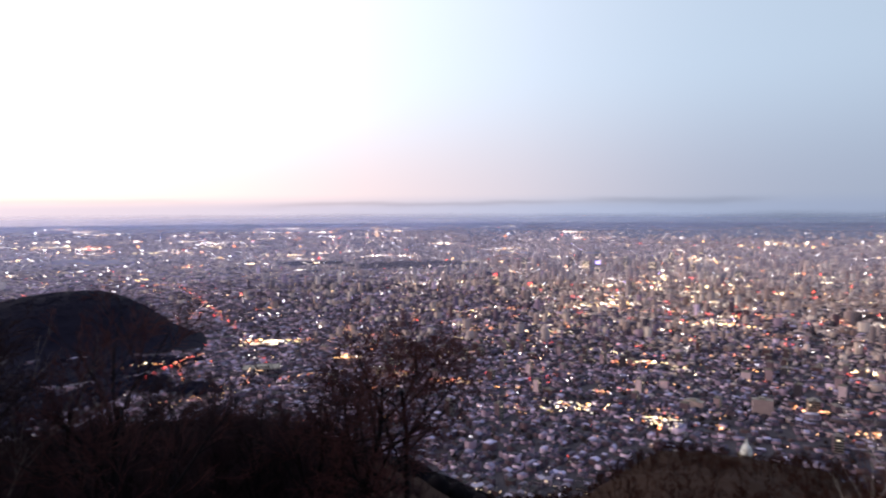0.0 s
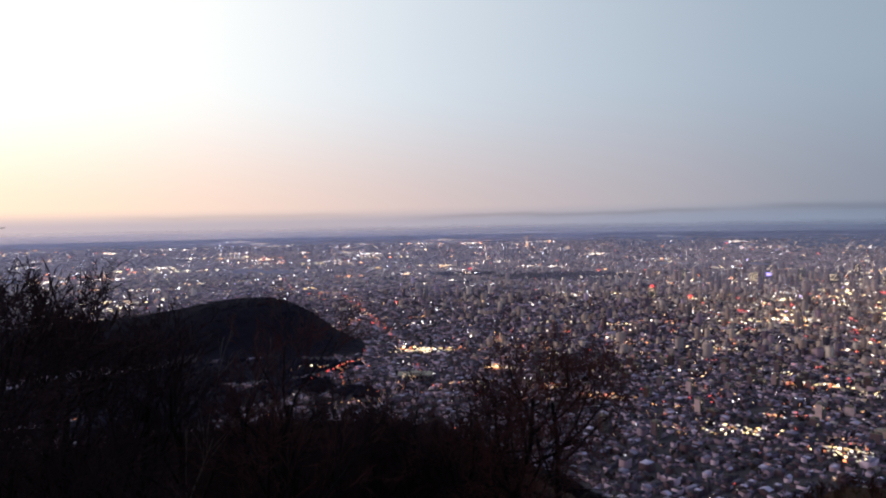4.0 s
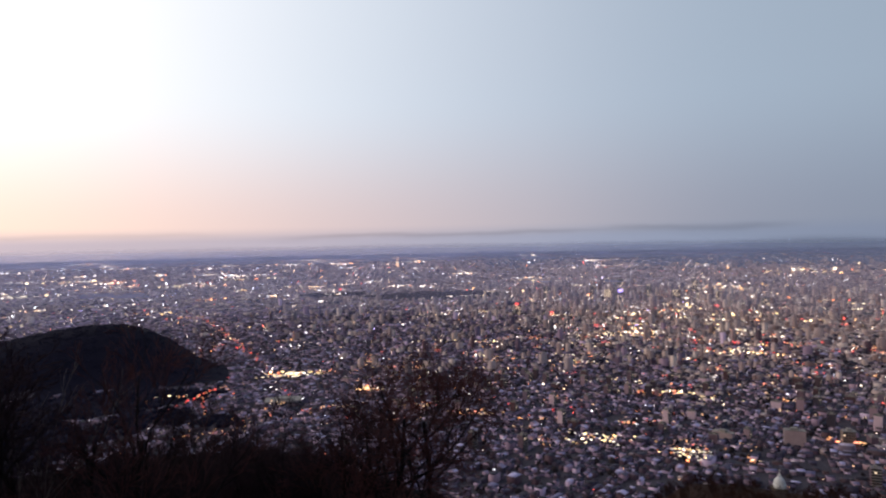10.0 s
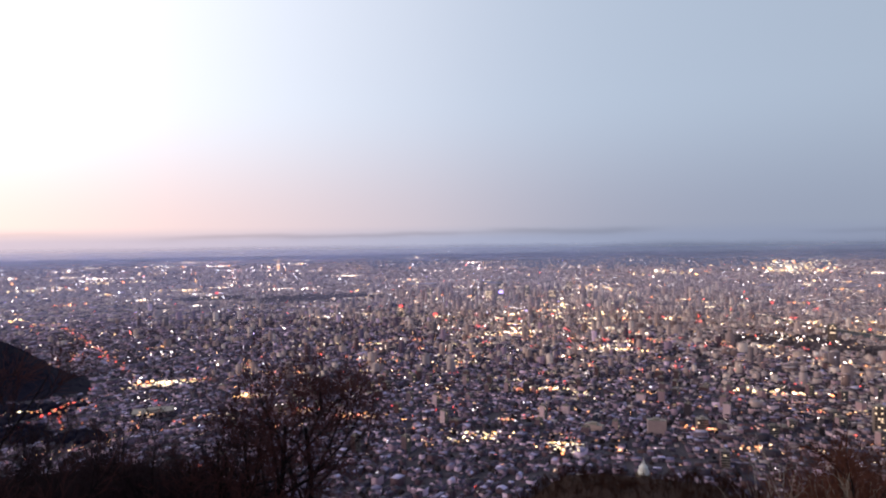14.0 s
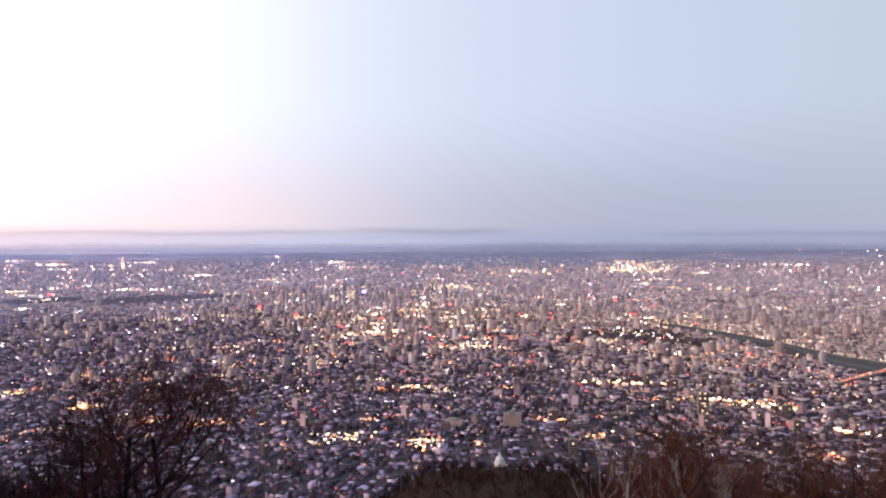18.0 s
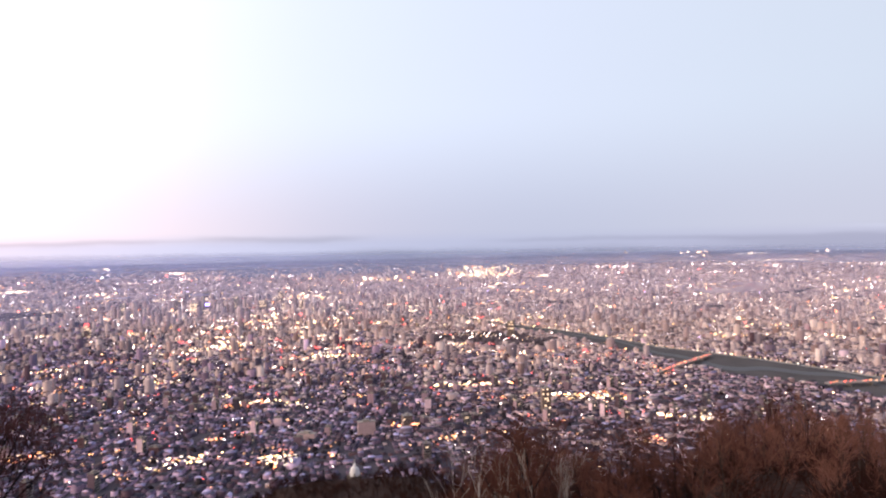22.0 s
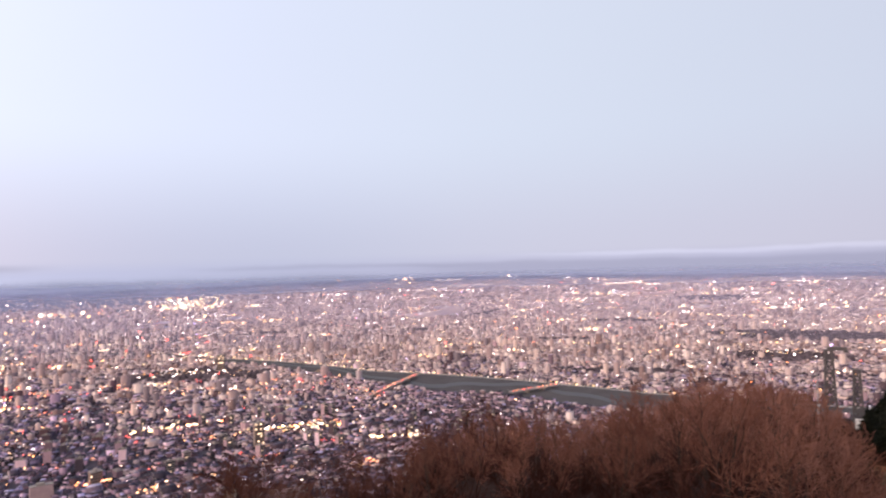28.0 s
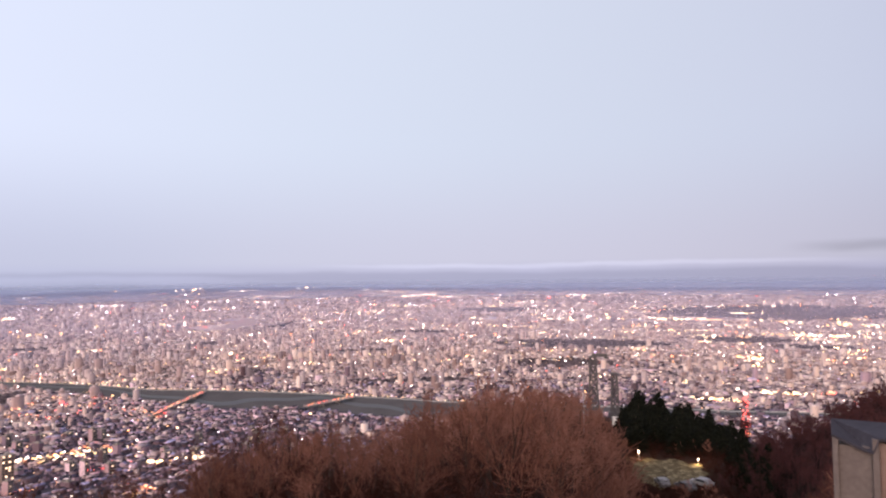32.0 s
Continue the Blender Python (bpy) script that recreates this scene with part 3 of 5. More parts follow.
mid = (co[:, 4:6] + co[:, [7, 6]]) / 2
co[:, 4:6] = mid * .92 + co[:, 4:6] * .08
co[:, [7, 6]] = mid * .92 + co[:, [7, 6]] * .08
me.vertices.foreach_set("co", co.ravel())
me.update()
tagged(new("pitched_roofs", me), "low pitched metal roofs of houses", "roofs", kind="stuff")

# ---- thin mist lying over the far plain ----
def mist_material(name, stops, eastern):
    """Haze painted on a scattering sheet: opacity by height, tint from west to east."""
    m = bpy.data.materials.new(name)
    m.use_nodes = True
    ns, ls = m.node_tree.nodes, m.node_tree.links
    ns.clear()
    geo, sep = ns.new("ShaderNodeNewGeometry"), ns.new("ShaderNodeSeparateXYZ")
    ls.new(geo.outputs["Position"], sep.inputs[0])
    rise = ns.new("ShaderNodeMapRange")
    rise.inputs[1].default_value, rise.inputs[2].default_value = 0.0, 260.0
    ls.new(sep.outputs[2], rise.inputs[0])
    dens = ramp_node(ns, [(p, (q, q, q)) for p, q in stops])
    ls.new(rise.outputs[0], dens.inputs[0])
    wisp = ns.new("ShaderNodeTexNoise")
    wisp.inputs["Scale"].default_value, wisp.inputs["Detail"].default_value = 0.004, 3
    wmap = ns.new("ShaderNodeMapping")
    wmap.inputs["Scale"].default_value = (1, 1, 6)
    ls.new(geo.outputs["Position"], wmap.inputs["Vector"]), ls.new(wmap.outputs[0], wisp.inputs["Vector"])
    wfac = ns.new("ShaderNodeMapRange")
    wfac.inputs[1].default_value, wfac.inputs[2].default_value, wfac.inputs[3].default_value, wfac.inputs[4].default_value = .3, .7, .7, 1.15
    ls.new(wisp.outputs[0], wfac.inputs[0])
    alpha = ns.new("ShaderNodeMath")
    alpha.operation = "MULTIPLY"
    ls.new(dens.outputs[0], alpha.inputs[0]), ls.new(wfac.outputs[0], alpha.inputs[1])
    dif, tra, both, clear, fin, mo = (ns.new("ShaderNode" + k) for k in ("BsdfDiffuse", "BsdfTranslucent", "MixShader", "BsdfTransparent", "MixShader", "OutputMaterial"))
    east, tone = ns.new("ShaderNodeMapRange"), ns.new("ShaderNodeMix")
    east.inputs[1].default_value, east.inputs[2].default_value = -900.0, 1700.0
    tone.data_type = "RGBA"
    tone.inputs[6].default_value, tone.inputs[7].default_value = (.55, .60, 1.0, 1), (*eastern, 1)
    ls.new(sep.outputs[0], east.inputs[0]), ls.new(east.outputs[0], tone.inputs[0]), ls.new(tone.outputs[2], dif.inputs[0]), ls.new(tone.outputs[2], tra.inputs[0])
    both.inputs[0].default_value = 0.6
    ls.new(dif.outputs[0], both.inputs[1]), ls.new(tra.outputs[0], both.inputs[2])
    ls.new(alpha.outputs[0], fin.inputs[0]), ls.new(clear.outputs[0], fin.inputs[1]), ls.new(both.outputs[0], fin.inputs[2]), ls.new(fin.outputs[0], mo.inputs[0])
    return m


ma_ = np.radians(np.arange(-66, 114.1, 2.0))
k = np.arange(len(ma_) - 1)
# curved upright sheets added in place of the haze that builds up with distance
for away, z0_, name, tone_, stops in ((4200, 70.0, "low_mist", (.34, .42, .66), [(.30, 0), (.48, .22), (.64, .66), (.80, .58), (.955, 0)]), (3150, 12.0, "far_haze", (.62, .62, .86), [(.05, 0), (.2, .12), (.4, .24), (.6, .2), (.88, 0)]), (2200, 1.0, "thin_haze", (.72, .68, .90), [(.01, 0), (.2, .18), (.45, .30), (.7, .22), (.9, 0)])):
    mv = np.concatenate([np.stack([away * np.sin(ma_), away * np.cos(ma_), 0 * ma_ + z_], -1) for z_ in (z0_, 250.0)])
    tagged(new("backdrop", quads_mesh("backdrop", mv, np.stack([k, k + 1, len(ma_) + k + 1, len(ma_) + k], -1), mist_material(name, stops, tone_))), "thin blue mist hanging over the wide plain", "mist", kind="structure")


# ---- houses and blocks nearest to the mountain, one by one ----
M_GLASS, gns, gls, gb = material("dark_window_glass", 0.12)
gb.inputs["Base Color"].default_value = (0.03, 0.035, 0.045, 1)
M_LITWIN, lns, lls, lb = material("warm_lit_window", 0.4)
lb.inputs["Base Color"].default_value = (0.4, 0.35, 0.3, 1)
lb.inputs["Emission Color"].default_value = (1, 0.75, 0.45, 1)
lb.inputs["Emission Strength"].default_value = 1.6
M_LITWIN.cycles.emission_sampling = "NONE"
M_FRAME = mottled("painted_trim", [(.2, (.35, .34, .33)), (.8, (.5, .49, .48))], 1.0, 0.6)


def window(parent, x, y, z, w, h, facing, lit):
    """A window with its frame set 5 cm proud of a wall that faces -y (facing -1) or +y."""
    s = facing
    bm = bmesh.new()
    for a, b, c, d in ((-w / 2 - .1, -.1, w / 2 + .1, 0), (-w / 2 - .1, h, w / 2 + .1, h + .1), (-w / 2 - .1, 0, -w / 2, h), (w / 2, 0, w / 2 + .1, h)):
        bm_box(bm, x + a, min(y, y + s * .08), z + b, x + c, max(y, y + s * .08), z + d)
    f = part("window", bm, M_FRAME, parent)
    part("pane", box(x - w / 2, min(y, y + s * .04), z, x + w / 2, max(y, y + s * .04), z + h), M_LITWIN if lit else M_GLASS, f)


def house(kind, w, d, h, lit):
    ob = thing("house", "small two-storey house with siding and a metal roof", "house", group="houses below the mountain")
    part("wall", box(-w / 2, -d / 2, -1.5, w / 2, d / 2, h, .05), M_HOUSE, ob)
    bm = bmesh.new()
    o = 0.35
    if kind == "gable":
        rise = d * .28
        pts = [(-w / 2 - o, -d / 2 - o, h), (-w / 2 - o, d / 2 + o, h), (-w / 2 - o, 0, h + rise), (w / 2 + o, -d / 2 - o, h), (w / 2 + o, d / 2 + o, h), (w / 2 + o, 0, h + rise)]
        v = [bm.verts.new(p) for p in pts]
        for f in ((0, 2, 1), (3, 4, 5), (0, 3, 5, 2), (1, 2, 5, 4), (0, 1, 4, 3)):
            bm.faces.new([v[i] for i in f])
    elif kind == "shed":
        pts = [(-w / 2 - o, -d / 2 - o, h), (w / 2 + o, -d / 2 - o, h), (w / 2 + o, d / 2 + o, h), (-w / 2 - o, d / 2 + o, h),
               (-w / 2 - o, -d / 2 - o, h + .25), (w / 2 + o, -d / 2 - o, h + .25), (w / 2 + o, d / 2 + o, h + 1.5), (-w / 2 - o, d / 2 + o, h + 1.5)]
        v = [bm.verts.new(p) for p in pts]
        for f in BOXF.tolist():
            bm.faces.new([v[i] for i in f])
    else:
        bm_box(bm, -w / 2 - .2, -d / 2 - .2, h, w / 2 + .2, d / 2 + .2, h + .35)
    bmesh.ops.recalc_face_normals(bm, faces=bm.faces[:])
    roof = part("roof", bm, M_HOUSE, ob)
    part("chimney", box(w * .22, d * .1, h + .3, w * .22 + .5, d * .1 + .5, h + 2.1), M_CONC, roof)
    for k, (wx, wz) in enumerate(((-w * .25, .9), (w * .22, .9), (-w * .25, 3.4), (w * .22, 3.4))):
        if wz + 1.3 < h:
            window(ob, wx, -d / 2, wz, 1.5, 1.2, -1, k == lit)
    part("door", box(-.45, -d / 2 - .06, 0, .45, -d / 2, 2.05), M_ROOF, ob)
    return ob


def apartment(w, d, floors, lit):
    h = floors * 2.9
    ob = thing("apartment_building", "mid-rise concrete apartment block with balcony strips", "apartment building", group="apartment blocks of the plain")
    part("wall", box(-w / 2, -d / 2, -1.5, w / 2, d / 2, h, .08), M_HOUSE, ob)
    bm = bmesh.new()
    for a, b, c, e in ((-w / 2 - .1, -d / 2 - .1, w / 2 + .1, -d / 2 + .3), (-w / 2 - .1, d / 2 - .3, w / 2 + .1, d / 2 + .1), (-w / 2 - .1, -d / 2 + .3, -w / 2 + .3, d / 2 - .3),
                       (w / 2 - .3, -d / 2 + .3, w / 2 + .1, d / 2 - .3)):
        bm_box(bm, a, b, h, c, e, h + .9)
    roof = part("roof_parapet", bm, M_CONC, ob)
    part("plant_room", box(-w * .2, -d * .15, h, w * .12, d * .25, h + 2.6), M_CONC, roof)
    for k in range(floors):
        z = k * 2.9
        bal = part("balcony", box(-w / 2 + .4, -d / 2 - 1.0, z + .1, w / 2 - .4, -d / 2, z + 1.15), M_CONC, ob)
        part("window_strip", box(-w / 2 + .6, -d / 2 - .05, z + 1.2, w / 2 - .6, -d / 2, z + 2.5), M_GLASS, bal)
        if k in lit:
            part("lit_window", box(-w * .2, -d / 2 - .09, z + 1.3, w * .05, -d / 2 - .05, z + 2.3), M_LITWIN, bal, "warm lit window")
    return ob


proto_houses = [house("gable", 7.2, 6.0, 5.0, 0), house("flat", 6.0, 6.4, 5.2, 3), house("shed", 6.8, 5.6, 4.9, 9), house("gable", 5.8, 6.6, 4.8, 1),
                house("flat", 7.6, 6.0, 5.4, 9), house("shed", 6.0, 6.2, 5.2, 2)]
proto_blocks = [apartment(11, 7.5, 4, (1,)), apartment(13, 8, 5, (0, 3)), apartment(9, 9, 6, (3,)), apartment(15, 8, 3, (2,)), apartment(10, 8, 7, (5,))]
used = {}
for i in np.where(single)[0]:
    face = math.degrees(AN[i]) + (90 if rng.random() < .3 else 0)
    pool = proto_houses if HT[i] < 9 else proto_blocks
    k = int(rng.integers(len(pool)))
    m = pose(X[i], Y[i], Z0[i] + .5, 0, 0, face)
    if pool[k] not in used:
        pool[k].matrix_basis = m
        used[pool[k]] = 1
    else:
        copy_thing(pool[k], m)

# ---- lit windows, signs and street lamps of the town ----
bl = rng.random(len(X))
LP = np.interp(R_, [600, 1500, 2600, 3400, 4100, 4700], [.19, .20, .20, .20, .17, .14]) * np.where((R_ > 4500) & (A_ > -6) & (A_ < 28), .3, 1) * np.where(HT > 11, 1.7, 1)
patch = (.5 + .5 * np.sin(X * .0061 + Y * .002) * np.sin(Y * .0052 + 1.3)) ** 2 * 1.7 + (.5 + .5 * np.sin(X * .019 - Y * .007 + 2) * np.sin(Y * .017 + X * .004)) ** 3 * 1.5
lane = (np.abs(np.sin((X * UX[0] + Y * UX[1]) * .0155)) < .07) | (np.abs(np.sin((X * VX[0] + Y * VX[1]) * .0098)) < .05)
LP = LP * (.2 + patch) * np.where(lane, 2.2, .85) * np.where((A_ < -8) & (R_ > 1800), .62, 1) * np.interp(A_, [5, 20, 80, 92], [1, .82, .82, .55])
on = np.where(bl < LP)[0]


def facade_lights(idx, wide, tall):
    """Lit patches on the facades that look towards the mountain."""
    x, y, r = X[idx], Y[idx], R_[idx]
    c, s = np.cos(AN[idx]), np.sin(AN[idx])
    du, dv = x * c + y * s, -x * s + y * c
    onu = np.abs(du) > np.abs(dv)
    n = np.where(onu[:, None], -np.sign(du)[:, None] * np.stack([c, s], -1), -np.sign(dv)[:, None] * np.stack([-s, c], -1))
    half = np.where(onu, WD[idx], DP[idx]) / 2 + 0
    z = Z0[idx] + .5 + HT[idx] * (.25 + .6 * rng.random(len(idx)))
    q = rng.random(len(idx))
    w = np.minimum(wide * r * (.45 + q ** 4 * 2.2), 16)
    h = tall * r * (.6 + .6 * rng.random(len(idx)) + .5 * q ** 4)
    turn = np.where(onu, AN[idx] + math.pi / 2, AN[idx])
    return x + n[:, 0] * (half + .2), y + n[:, 1] * (half + .2), z, w, np.full(len(idx), .5), h, turn


tagged(new("city_lights", boxes_mesh("city_lights", *facade_lights(on, .00105, .00078), M_LIGHT)), "countless warm lit windows and signs across the town", "city lights", kind="stuff")


def lamp_field(name, spots, mat, size, label, category="lights"):
    cx, cy = [], []
    for a, r, n, across, depth in spots:
        n = int(n * 1.7)
        px, py = spot(a, r)
        s, c = math.sin(radians(a)), math.cos(radians(a))
        e, l = rng.normal(0, across / 2, n), rng.normal(0, depth / 2, n)
        cx.append(px + e * c + l * s), cy.append(py - e * s + l * c)
    cx, cy = np.concatenate(cx), np.concatenate(cy)
    ok = ~high_ground(cx, cy) & ~in_river(cx, cy, 0)
    cx, cy = cx[ok], cy[ok]
    r = np.hypot(cx, cy)
    q = rng.random(len(cx))
    tagged(new(name, boxes_mesh(name, cx, cy, land(cx, cy) + 5 + 5 * rng.random(len(cx)), size * r * (.5 + 1.3 * q), size * r * .5 + 0 * r, size * r * .5 * (.6 + q), -np.arctan2(cx, cy), mat)),
           label, category, kind="stuff")


lamp_field("sports_ground_lights", [(-21.8, 1290, 46, 62, 22), (4.6, 840, 26, 38, 20), (11.75, 806, 34, 32, 22), (10.5, 1120, 18, 40, 14), (7.5, 1790, 26, 60, 60), (38.5, 1110, 44, 70, 20),
                                    (48.7, 1010, 16, 16, 16), (45.6, 1010, 12, 34, 8), (28.6, 1190, 26, 70, 12), (16.1, 1540, 26, 74, 26), (-15.3, 1130, 10, 20, 12)], M_YELLOW, 0.0022, "yellow floodlights of sports grounds and shops", "floodlights")
lamp_field("far_district_lights", [(30.1, 4180, 120, 210, 330), (35.3, 4000, 16, 50, 16), (20.8, 4000, 30, 200, 160), (14, 3300, 60, 260, 160), (98.4, 2980, 40, 220, 20), (89, 3520, 50, 520, 40), (101.4, 3400, 30, 220, 60), (92, 1440, 30, 60, 8),
                                   (94.5, 2150, 26, 40, 160), (64.5, 2650, 16, 60, 60)], M_YELLOW, 0.0019, "warm lights of a distant bright district", "lights")
gs = np.random.default_rng(21)
far_rows = [(gs.uniform(-55, 104), gs.uniform(4050, 4780), int(gs.integers(5, 13)), gs.uniform(60, 260), 14) for k in range(44)]
far_rows = [p for p in far_rows if not (10 < p[0] < 46 and p[1] > 4380)]  # bare hills in the north-east
lamp_field("horizon_lights", far_rows + [(36.6, 4730, 4, 60, 20), (42.3, 4870, 2, 40, 20), (48.3, 4860, 7, 120, 30), (57.5, 4850, 4, 80, 30), (62, 4800, 4, 80, 40)], M_ROW, .0014, "strings of lights near the horizon")
lamp_field("district_lights", [(gs.uniform(-50, 104), math.sqrt(gs.uniform(900 ** 2, 3700 ** 2)), int(gs.integers(4, 14)), gs.uniform(25, 90), gs.uniform(10, 50)) for k in range(90)], M_YELLOW, 0.0014,
           "scattered bright shop and car park lights")
lamp_field("shopping_lights", [(8.7, 1110, 14, 30, 16), (-6.1, 950, 22, 44, 20), (-11.1, 1010, 10, 24, 14), (23.2, 925, 14, 20, 14), (27.5, 860, 14, 18, 14), (44.5, 880, 16, 20, 16),
                               (-15, 1125, 14, 26, 12), (7.1, 920, 10, 18, 6), (16.8, 806, 5, 9, 2)], M_AMBER, 0.0021, "orange lamps round shops and junctions", "lamps")
lamp_field("downtown_lights", [(gs.normal(13, 7), gs.normal(2350, 330), int(gs.integers(6, 16)), gs.uniform(30, 80), gs.uniform(8, 30)) for k in range(26)] + [(gs.normal(11, 8), gs.normal(1700, 240), int(gs.integers(6, 14)), gs.uniform(30, 80), gs.uniform(8, 30)) for k in range(20)], M_YELLOW, 0.0014,
           "dense pale yellow lights of the downtown streets")
lamp_field("roadside_lights", [(gs.uniform(-54, 8), gs.uniform(2250, 4650), int(gs.integers(5, 12)), gs.uniform(60, 190), gs.uniform(5, 14)) for k in range(64)], M_ROW, .0015,
           "rows of pale lights along the outer roads")
lamp_field("retail_lights", [(-46.5, 3650, 20, 260, 14), (-42, 3560, 24, 300, 16), (-46.5, 2500, 14, 150, 12), (-38, 4050, 14, 200, 14), (-31, 3700, 12, 120, 14), (-25, 3900, 12, 160, 14), (-21, 3500, 10, 120, 12)], M_YELLOW, .0018,
           "warm yellow lights of roadside stores across the plain")
lamp_field("junction_lights", [(-50, 3500, 14, 150, 12), (-48.6, 2960, 14, 160, 12), (-35, 4000, 18, 220, 12), (-28.5, 3100, 8, 60, 14), (-30, 2450, 8, 60, 20)], M_AMBER, .0018, "orange lamps of junctions across the plain", "lamps")
lamp_field("neon_lights", [(gs.normal(14, 9), gs.uniform(1500, 2700), int(gs.integers(2, 5)), gs.uniform(10, 40), gs.uniform(5, 20)) for k in range(26)] + [(gs.uniform(-30, 45), gs.uniform(850, 1700), 2, 14, 6) for k in range(24)], M_RED, .0015,
           "small red and pink neon lights between the buildings")
lamp_field("suburb_lights", [(gs.uniform(58, 106), gs.uniform(2100, 4300), int(gs.integers(4, 12)), gs.uniform(50, 200), gs.uniform(6, 20)) for k in range(60)], M_YELLOW, .0014, "warm lights along the streets of the eastern suburbs")
lamp_field("park_lamps", [(29, 1850, 34, 130, 70), (33.5, 1790, 16, 80, 40), (80.5, 2010, 26, 130, 90)], M_LIGHT, .0014, "white lamps scattered through a dark park")
lamp_field("yard_lamps", [(100.0, 1594, 5, 34, 8)], M_AMBER, 0.0026, "large orange lamps of a yard beyond the slope", "lamps")
lamp_field("arena_lights", [(96.6, 1560, 46, 62, 10)], M_YELLOW, 0.0019, "bright yellow lights of a long hall", "floodlights")


def lamp_line(name, a0, r0, a1, r1, n, mat, size, label, wander=3.0):
    p, q = np.array(spot(a0, r0)), np.array(spot(a1, r1))
    t = (np.arange(n) + .5 + rng.normal(0, .25, n)) / n
    c = p[None] + (q - p)[None] * t[:, None] + rng.normal(0, wander, (n, 2))
    r = np.hypot(c[:, 0], c[:, 1])
    z = land(c[:, 0], c[:, 1]) + 6
    s = size * r * (.5 + rng.random(n))
    tagged(new(name, boxes_mesh(name, c[:, 0], c[:, 1], z, s, s * .6, s * .6, np.full(n, GRID), mat)), label, "street lamps", kind="stuff")


lamp_line("avenue_lamps", -28.5, 2300, -23.6, 1380, 34, M_BRAKE, 0.0019, "orange lamps and brake lights along an avenue", 7)
for a0, r0, a1, r1, n_, m_ in ((-31.8, 1088, -29.1, 1179, 9, M_RED), (-29.1, 1187, -27.1, 1237, 12, M_BRAKE), (-29.1, 1167, -29.0, 1036, 10, M_BRAKE)):
    lamp_line("avenue_lamps", a0, r0, a1, r1, n_, m_, .0017, "red brake lights and lamps on a road below the hill", 2)
lamp_line("avenue_lamps", -52, 2050, -31, 1950, 46, M_YELLOW, 0.0018, "yellow lamps along a road behind the hill", 8)
lamp_line("avenue_lamps", 6, 2900, 14, 1250, 30, M_LIGHT, .0022, "pale street lamps along an avenue")
lamp_line("avenue_lamps", 92.5, 3300, 94, 1700, 18, M_AMBER, 0.0016, "orange lamps along a straight avenue", 22)
ea = np.linspace(27, 71, 150) + rng.normal(0, .08, 150)
er = river_banks(ea)[0] + 7
ex, ey = er * np.sin(np.radians(ea)), er * np.cos(np.radians(ea))
es = .0009 * er * (.5 + .7 * rng.random(150))
tagged(new("embankment_lamps", boxes_mesh("embankment_lamps", ex, ey, land(ex, ey) + 4, es * 1.5, es, es * .8, -np.radians(ea), M_YELLOW)), "warm lamps strung along the river embankment road", "street lamps", kind="stuff")

lamp_field("street_lights", [(gs.uniform(-34, 48), math.sqrt(gs.uniform(760 ** 2, 1750 ** 2)), int(gs.integers(3, 9)), gs.uniform(14, 50), gs.uniform(6, 24)) for k in range(120)], M_AMBER, 0.0013,
           "orange and red street lamps between the houses", "street lamps")

# ---- bridges ----
def bridge(a0, r0, a1, r1, mat_lamps, label):
    p, q = Vector((*spot(a0, r0), 0)), Vector((*spot(a1, r1), 0))
    length = (q - p).length
    ob = thing("bridge", label, "bridge", at=(p.x, p.y, 0), turn=math.degrees(math.atan2(q.y - p.y, q.x - p.x)))
    part("deck", box(0, -7, 6.0, length, 7, 7.4, .1), M_CONC, ob)
    for s in (-1, 1):
        part("parapet", box(0, s * 6.8 - .2, 7.4, length, s * 6.8 + .2, 8.5), M_STEEL, ob)
    n = max(3, int(length / 45))
    for k in range(1, n):
        part("pier", box(length * k / n - 1.2, -6, -1, length * k / n + 1.2, 6, 6.0, .15), M_CONC, ob)
    m = int(length / 9)
    t = (np.arange(m) + .5) / m * length
    part("lamps", boxes_mesh("lamps", t, rng.uniform(-5, 5, m), np.full(m, 8.2), 1.5 + 3 * rng.random(m), np.full(m, 1.6), 1.2 + 1.0 * rng.random(m), np.zeros(m), mat_lamps), None, ob, "red and orange traffic lights")


bridge(44.9, 1345, 48.95, 1585, M_BRAKE, "road bridge with orange lamps across the river flats")
bridge(57.2, 1335, 61.2, 1420, M_BRAKE, "pale road bridge across the river flats")

